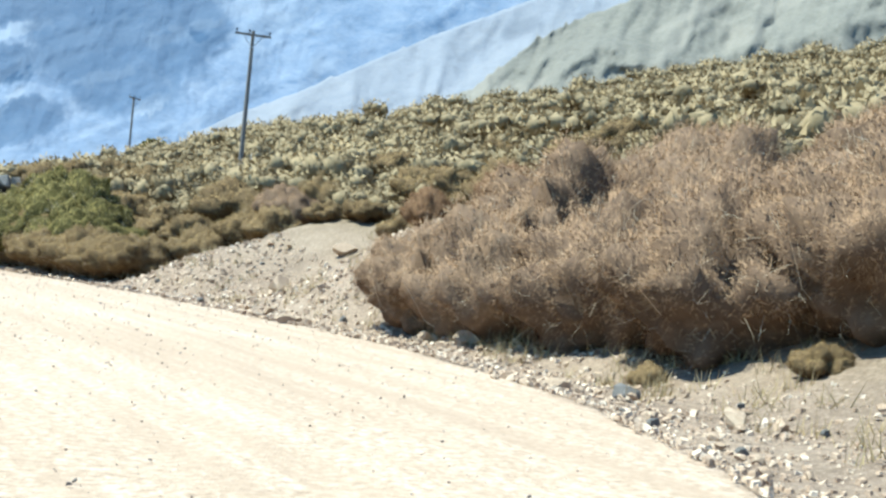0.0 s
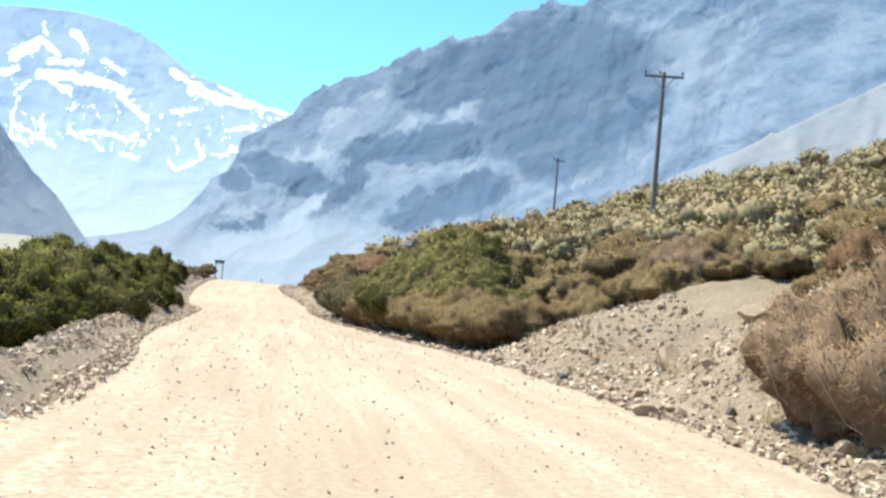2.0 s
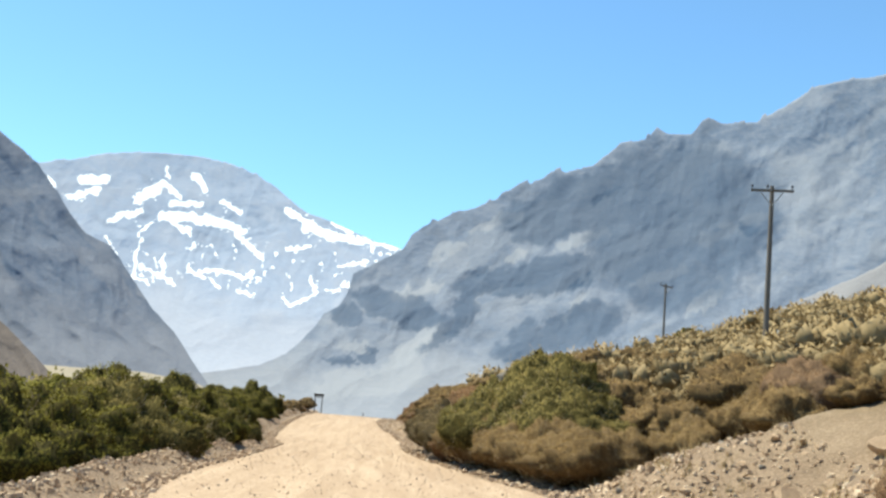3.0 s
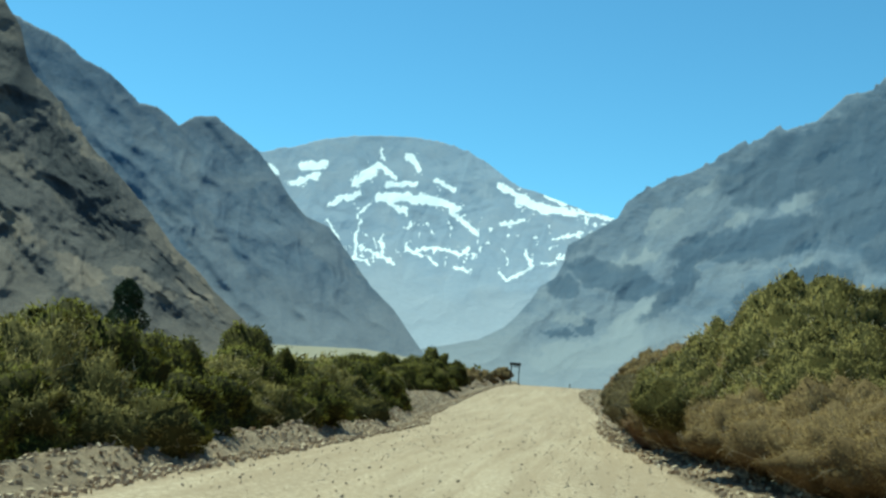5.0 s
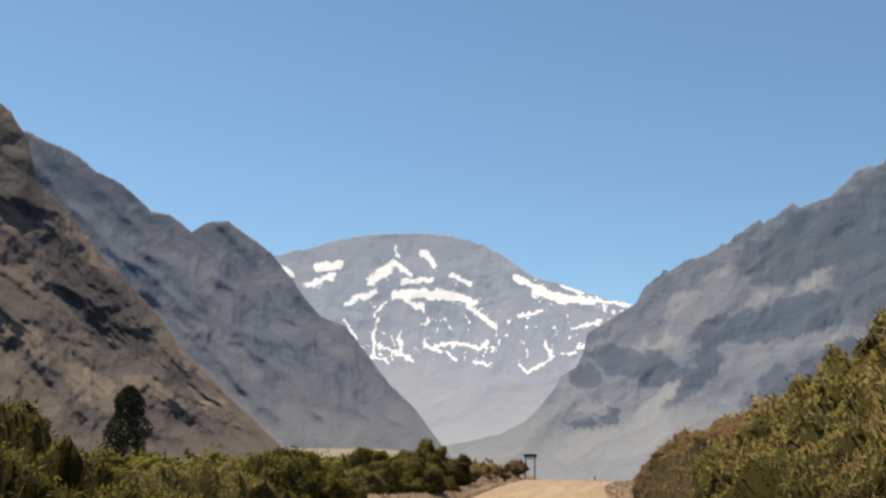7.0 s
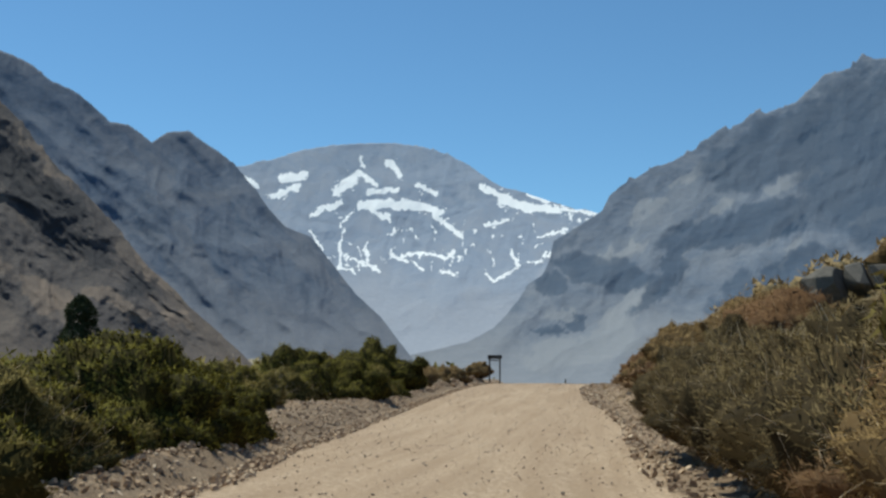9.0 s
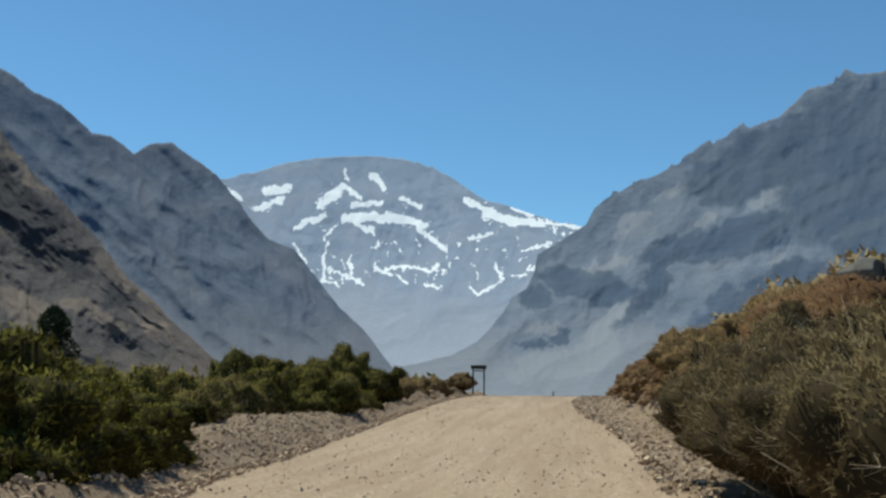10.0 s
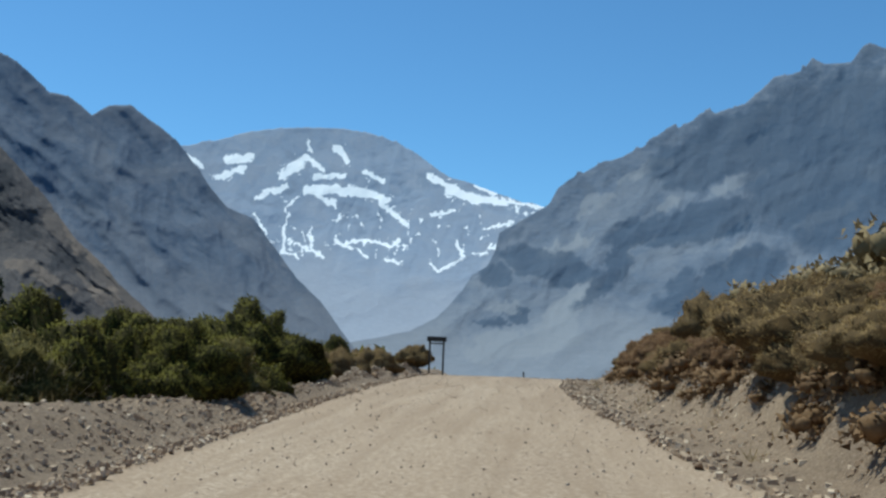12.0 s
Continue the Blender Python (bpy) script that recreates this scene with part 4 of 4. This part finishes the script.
            if d < 11 and y < 140:
                shrub(grow.choice(("mid_green",) * 7 + ("mid_olive",)), x, y, s * (1.1 if y < 100 else 1.0), tall, "valley shrubs")
            else:
                (valley if grow.random() < 0.7 else valley_dry).append((x, y, s, tall))
    # right: taller brown brush along the top of the cut bank
    for y, d, size in ((78.5, 4.6, 0.62), (80.6, 4.3, 0.7), (82.4, 4.8, 0.78), (84.6, 4.4, 0.66), (86.5, 4.7, 0.72), (89.0, 4.3, 0.6), (92.2, 4.4, 0.55)):
        shrub("brush" if d > 4.35 else "dry", float(right_edge(y)) + d, y, size, 1.0, sink=0.1)
    far_shrubs("bank_scrub", "dry brown scrub hanging on the cut bank", LEAF_DRY, bank, 74, True)
    far_shrubs("berm_scrub", "low green growth behind the roadside berm", LEAF_GREEN, berm_edge, 75, False)
    far_shrubs("hillside_scrub", "dusty olive scrub covering the hillside", LEAF_SCRUB, slope, 71, True)
    far_shrubs("valley_scrub", "dense green scrub on the valley floor", LEAF_GREEN, valley, 72, False)
    far_shrubs("valley_dry_scrub", "dusty olive scrub on the valley floor", LEAF_SAGE, valley_dry, 73, False)


scatter_shrubs()


# ---- conifer ----
def conifer(x, y, tall):
    rng = np.random.RandomState(5)
    root = new("conifer_tree")
    n = 5200
    h = rng.rand(n) ** 0.8
    radius = (0.19 * tall) * np.sqrt(np.clip(1 - h**2.2, 0, 1)) * (0.75 + 0.35 * np.sin(h * 23) * 0.4 + 0.3 * rng.rand(n))
    a = rng.rand(n) * 6.28
    radius = radius * (1 + 0.2 * np.sin(a * 3 + h * 9))
    p = np.stack([radius * np.cos(a), radius * np.sin(a), 0.08 * tall + h * 0.92 * tall], -1)
    v, f = leaves(rng, p, np.stack([np.cos(a), np.sin(a), a * 0 + 0.5], -1), 0.9, 0.28)
    part("crown", mesh_of("crown", v, f.tolist(), LEAF_TREE), root)
    bm = bmesh.new()
    bmesh.ops.create_cone(bm, cap_ends=True, segments=10, radius1=0.35, radius2=0.05, depth=tall * 0.95, matrix=Matrix.Translation((0, 0, tall * 0.475)))
    part("trunk", from_bm("trunk", bm, TWIG), root)
    root.matrix_basis = Matrix.Translation((x, y, ground_z(x, y) - 0.2))
    tagged(root, "tall dark green conifer standing above the shrubs", "tree")


conifer(-123, 314, 31.0)


# ---- utility poles ----
def cylinder(bm, a, b, r0, r1, segments=10):
    a, b = Vector(a), Vector(b)
    turn = (b - a).to_track_quat("Z", "Y").to_matrix().to_4x4()
    bmesh.ops.create_cone(bm, cap_ends=True, segments=segments, radius1=r0, radius2=r1, depth=(b - a).length, matrix=Matrix.Translation((a + b) / 2) @ turn)
    return bm


def box(bm, x, y, z, sx, sy, sz, bevel=0.0):
    made = bmesh.ops.create_cube(bm, size=1.0, matrix=Matrix.Translation((x, y, z)) @ Matrix.Diagonal((sx, sy, sz, 1)))
    if bevel:
        edges = list({e for v in made["verts"] for e in v.link_edges})
        bmesh.ops.bevel(bm, geom=edges, offset=bevel, segments=2, affect="EDGES")
    return bm


def utility_pole(tall, arm):
    root = new("utility_pole")
    part("pole", from_bm("pole", cylinder(bmesh.new(), (0, 0, -1.0), (0, 0, tall), 0.16, 0.10, 14), WOOD), root)
    part("crossarm", from_bm("crossarm", box(bmesh.new(), 0, -0.13, tall - 0.25, arm, 0.11, 0.12, 0.012), WOOD), root)
    for side in (-1, 1):
        part("brace", from_bm("brace", cylinder(bmesh.new(), (side * 0.02, -0.13, tall - 1.0), (side * arm * 0.28, -0.15, tall - 0.28), 0.022, 0.022, 6), STEEL), root, "thin steel brace")
    for x, z in ((-arm / 2 + 0.08, tall - 0.19), (-0.22, tall - 0.19), (arm / 2 - 0.08, tall - 0.19)):
        bm = bmesh.new()
        for k, r in enumerate((0.055, 0.07, 0.05)):
            cylinder(bm, (x, -0.13, z + 0.08 + 0.05 * k), (x, -0.13, z + 0.13 + 0.05 * k), r, r * 0.7, 10)
        insulator = part("insulator", from_bm("insulator", bm, CERAMIC), root, "dark ceramic insulator")
        part("pin", from_bm("pin", cylinder(bmesh.new(), (x, -0.13, z - 0.02), (x, -0.13, z + 0.10), 0.018, 0.018, 6), STEEL), insulator, "steel pin")
    return tagged(root, "weathered wooden utility pole with a crossarm on a hillside", "utility pole", "utility poles")


first_pole = utility_pole(9.3, 2.05)
first_pole.matrix_basis = Matrix.Translation((22.85, 62.6, 14.45 - 9.3)) @ pose(0, 0, 0, 0, 0.3, -16)
copy_thing(first_pole, Matrix.Translation((34.1, 129.6, 18.6 - 9.3)) @ pose(0, 0, 0, 0, 0, 38))


def marker_stake(x, y, tall):
    bm = cylinder(bmesh.new(), (0, 0, -0.3), (0, 0, tall), 0.05, 0.045, 8)
    ob = new("marker_stake", from_bm("marker_stake", bm, WHITE))
    ob.matrix_basis = Matrix.Translation((x, y, ground_z(x, y))) @ pose(0, 0, 0, 2, -3, 0)
    return tagged(ob, "short white painted stake beside a utility pole", "stake", "stakes")


marker_stake(23.3, 61.9, 1.9)


# ---- road sign and posts on the crest ----
def road_sign(x, y):
    z = ground_z(x, y)
    root = new("road_sign")
    root.matrix_basis = Matrix.Translation((x, y, z)) @ pose(0, 0, 0, 0, 0, 4)
    for side in (-1, 1):
        part("post", from_bm("post", box(bmesh.new(), side * 0.36, 0, 0.85, 0.10, 0.09, 2.3, 0.01), SIGN_DARK), root)
    part("board", from_bm("board", box(bmesh.new(), 0, -0.07, 1.93, 1.02, 0.05, 0.26, 0.012), SIGN_DARK), root, "dark weathered wooden board")
    part("rail", from_bm("rail", box(bmesh.new(), 0, 0.06, 1.70, 0.74, 0.04, 0.07, 0.006), SIGN_DARK), root)
    tagged(root, "dark wooden sign board on two posts at the roadside", "sign")


road_sign(-1.95, 126.5)


def delineator(x, y, top):
    z = ground_z(x, y)
    bm = cylinder(bmesh.new(), (0, 0, z - 0.4), (0, 0, top), 0.06, 0.055, 8)
    ob = new("roadside_post", from_bm("roadside_post", bm, SIGN_DARK))
    ob.matrix_basis = Matrix.Translation((x, y, 0))
    tagged(ob, "short dark wooden post beyond the road crest", "post", "roadside posts")


delineator(2.3, 150, 2.15)
delineator(8.4, 152, 2.15)
delineator(9.6, 150, 2.2)


# ---- rocks and gravel ----
def rock_mesh(seed, material, flat):
    """A broken block: an uneven hull, cut by a few planes, with thin worn edges."""
    rng = random.Random(seed)
    bm = bmesh.new()
    for k in range(22):
        a, h = 2.4 * k + rng.uniform(-0.5, 0.5), 1 - 2 * (k + 0.5) / 22
        r = math.sqrt(1 - h * h) * rng.uniform(0.62, 1.15)
        bm.verts.new((0.5 * r * math.cos(a), 0.5 * r * math.sin(a), 0.5 * h * flat * rng.uniform(0.7, 1.15)))
    hull = bmesh.ops.convex_hull(bm, input=bm.verts)
    bmesh.ops.delete(bm, geom=[g for g in hull["geom_interior"] if isinstance(g, bmesh.types.BMVert)], context="VERTS")
    for _ in range(3):
        way = Vector((rng.gauss(0, 1), rng.gauss(0, 1), rng.gauss(0, 0.7))).normalized()
        cut = bmesh.ops.bisect_plane(bm, geom=bm.verts[:] + bm.edges[:] + bm.faces[:], plane_co=way * rng.uniform(0.22, 0.34) * flat, plane_no=way, clear_outer=True)
        rim = [g for g in cut["geom_cut"] if isinstance(g, bmesh.types.BMEdge)]
        if rim:
            bmesh.ops.edgeloop_fill(bm, edges=rim)
    bmesh.ops.bevel(bm, geom=list(bm.edges), offset=0.008, segments=1, affect="EDGES")
    return from_bm("rock", bm, material)


ROCKS = [rock_mesh(300 + i, ROCK_PALE, 0.55 + 0.1 * (i % 4)) for i in range(7)]
DARK_ROCKS = [rock_mesh(330 + i, ROCK_DARK, 0.6 + 0.1 * (i % 3)) for i in range(3)]
lay = random.Random(21)


def rock(x, y, size, dark=False, label="", sink=0.25, flat=1.0):
    me = lay.choice(DARK_ROCKS if dark else ROCKS)
    ob = new("rock", me)
    ob.matrix_basis = Matrix.LocRotScale((x, y, ground_z(x, y) + size * (0.3 * flat - sink * 0.5)), Euler((lay.uniform(-0.35, 0.35), lay.uniform(-0.35, 0.35), lay.uniform(0, 6.28))), (size, size * lay.uniform(0.7, 1.0), size * flat * lay.uniform(0.8, 1.1)))
    return tagged(ob, label or ("dark angular rock on the roadside bank" if dark else "pale angular broken rock beside the road"), "rock", "roadside rocks")


# named rocks of the first bend
rock(8.9, 12.2, 0.46, flat=0.7)
rock(8.6, 12.9, 0.34)
rock(9.25, 11.25, 0.42, True)
rock(8.25, 8.4, 0.42, label="large grey angular boulder at the road edge")
rock(8.75, 8.3, 0.36)
rock(8.8, 22.75, 0.85, flat=0.5)
rock(9.3, 22.2, 0.6)
rock(12.8, 31.0, 0.8)
rock(10.9, 17.5, 0.8, flat=0.6, label="large pale slab of rock on the bank")
rock(10.2, 17.3, 0.34)
rock(10.5, 18.4, 0.4)
rock(9.4, 34.7, 0.45, True)
rock(15.15, 31.8, 1.15, flat=0.7, label="pale flat-topped boulder below the shrubs")
for x, y, size in ((12.7, 86.4, 1.8), (13.4, 86.9, 2.6), (14.2, 87.3, 2.4), (13.1, 87.6, 1.9), (12.1, 86.9, 1.2), (14.9, 87.0, 1.6)):
    rock(x, y, size, True, "dark jagged rock of an outcrop on the hillside", 0.1)
for x, y, size in ((-3.1, 112.5, 0.42), (-3.4, 114.0, 0.5), (-3.0, 116.2, 0.36), (-3.3, 118.5, 0.45), (-2.9, 121.0, 0.4), (-3.2, 123.2, 0.5), (-3.6, 110.2, 0.4), (-3.9, 107.5, 0.45)):
    rock(x, y, size, label="pale broken rock at the edge of the road crest")
for cx, cy in ((9.1, 12.1), (10.3, 17.4), (8.6, 8.8), (9.4, 22.4)):
    for _ in range(9):
        rock(cx + lay.gauss(0, 0.45), cy + lay.gauss(0, 0.7), lay.uniform(0.10, 0.26), lay.random() < 0.1, sink=0.1)
for _ in range(95):
    y = lay.uniform(18.5, 37.0)
    rock(float(right_edge(y)) + lay.uniform(0.3, 5.0), y, lay.uniform(0.10, 0.34), lay.random() < 0.08, sink=0.12)
for _ in range(66):
    y = lay.uniform(6, 34)
    d = abs(lay.gauss(0.6, 0.8)) if y < 20 else lay.uniform(0.1, 4.5)
    rock(float(right_edge(y)) + d, y, lay.uniform(0.10, 0.34) * (0.6 if y < 20 else 1.0), lay.random() < 0.12)
for _ in range(30):
    y = lay.uniform(36, 132)
    rock(float(right_edge(y)) + lay.uniform(0.0, 2.2), y, lay.uniform(0.08, 0.24), lay.random() < 0.25)
for _ in range(45):
    y = lay.uniform(14, 120)
    rock(float(left_edge(y)) - abs(lay.gauss(1.1, 0.8)), y, lay.uniform(0.08, 0.2), lay.random() < 0.15)


def pebbles(name, label, count, place, low, high, material, seed, power=2.4):
    """Small stones, joined, each an uneven angular block set into the ground."""
    rng = np.random.RandomState(seed)
    xy = place(rng, count)
    z = land(xy[:, 0], xy[:, 1])
    on_road = (xy[:, 0] < right_edge(xy[:, 1])) & (xy[:, 0] > left_edge(xy[:, 1]))
    z = np.where(on_road, road_height(xy[:, 1]) + 0.075, z)
    size = (low + (high - low) * rng.rand(count) ** power) * np.interp(xy[:, 1], (8, 26), (0.55, 1.0))
    ring = np.array([(1, 1), (-1, 1), (-1, -1), (1, -1)], float)
    foot = np.concatenate([ring, np.full((4, 1), -0.8)], 1)
    top = np.concatenate([ring * 0.76, np.full((4, 1), 0.38)], 1)
    v = np.concatenate([foot, top])[None] * (0.65 + 0.6 * rng.rand(count, 8, 1)) * size[:, None, None] * 0.42
    v[:, :, 1] *= 0.55 + 0.45 * rng.rand(count, 1)
    a, b = rng.rand(count) * 6.28, rng.normal(size=count) * 0.35
    c, s = np.cos(a)[:, None], np.sin(a)[:, None]
    v[:, :, 2] += v[:, :, 0] * b[:, None]
    v = np.stack([v[:, :, 0] * c - v[:, :, 1] * s, v[:, :, 0] * s + v[:, :, 1] * c, v[:, :, 2]], -1)
    v = v + np.stack([xy[:, 0], xy[:, 1], z + size * 0.17], -1)[:, None]
    f = np.array([(4, 5, 6, 7), (0, 1, 5, 4), (1, 2, 6, 5), (2, 3, 7, 6), (3, 0, 4, 7)])
    f = (f[None] + 8 * np.arange(count)[:, None, None]).reshape(-1, 4)
    tagged(new(name, mesh_of(name, v.reshape(-1, 3).tolist(), f.tolist(), material)), label, "gravel", kind="stuff")


def right_bank(rng, n):
    y = np.where(rng.rand(n) < 0.6, rng.uniform(2, 38, n), rng.uniform(38, 134, n))
    d = np.where(y < 38, np.where(y > 20, rng.uniform(-0.3, 5.0, n), np.abs(rng.normal(0.8, 1.3, n)) - 0.3), rng.uniform(-0.4, 3.0, n))
    return np.stack([right_edge(y) + d, y], -1)


def left_bank(rng, n):
    y = rng.uniform(12, 128, n)
    return np.stack([left_edge(y) + 0.5 - np.abs(rng.normal(0.9, 1.0, n)), y], -1)


def on_the_road(rng, n):
    y = 130 * rng.rand(n) ** 1.3
    u = rng.rand(n)
    return np.stack([left_edge(y) + (right_edge(y) - left_edge(y)) * u, y], -1)


pebbles("bank_gravel", "loose pale broken stones on the roadside bank", 17000, right_bank, 0.03, 0.18, GRAVEL, 51, 2.0)
pebbles("berm_gravel", "loose grey stones along the roadside berm", 19000, left_bank, 0.025, 0.13, GRAVEL, 52, 1.9)
pebbles("road_pebbles", "small pebbles scattered over the gravel road", 9000, on_the_road, 0.010, 0.045, PEBBLE, 53, 3.0)

pebbles("road_stones", "loose dark stones lying on the gravel road", 1800, on_the_road, 0.020, 0.065, STONE, 54, 3.0)


def dry_grass():
    """Thin straw blades in tufts on the banks."""
    rng = np.random.RandomState(61)
    tufts = 420
    y = np.where(rng.rand(tufts) < 0.6, rng.uniform(4, 36, tufts), rng.uniform(36, 130, tufts))
    right = rng.rand(tufts) < 0.75
    x = np.where(right, right_edge(y) + 0.9 + np.abs(rng.normal(1.2, 1.4, tufts)), left_edge(y) - 2.2 - np.abs(rng.normal(0.8, 0.8, tufts)))
    per = 16
    cx, cy = np.repeat(x, per) + rng.normal(size=tufts * per) * 0.10, np.repeat(y, per) + rng.normal(size=tufts * per) * 0.10
    p = np.stack([cx, cy, land(cx, cy) - 0.02], -1)
    v, f = leaves(rng, p, rng.normal(size=p.shape) * (0.35, 0.35, 0.05) + (0, 0, 0.9), 0.30, 0.008, 4.0, 2.0)
    tagged(new("dry_grass", mesh_of("dry_grass", v.tolist(), f.tolist(), STRAW)), "straw-coloured dry grass tufts on the banks", "grass", kind="stuff")


dry_grass()
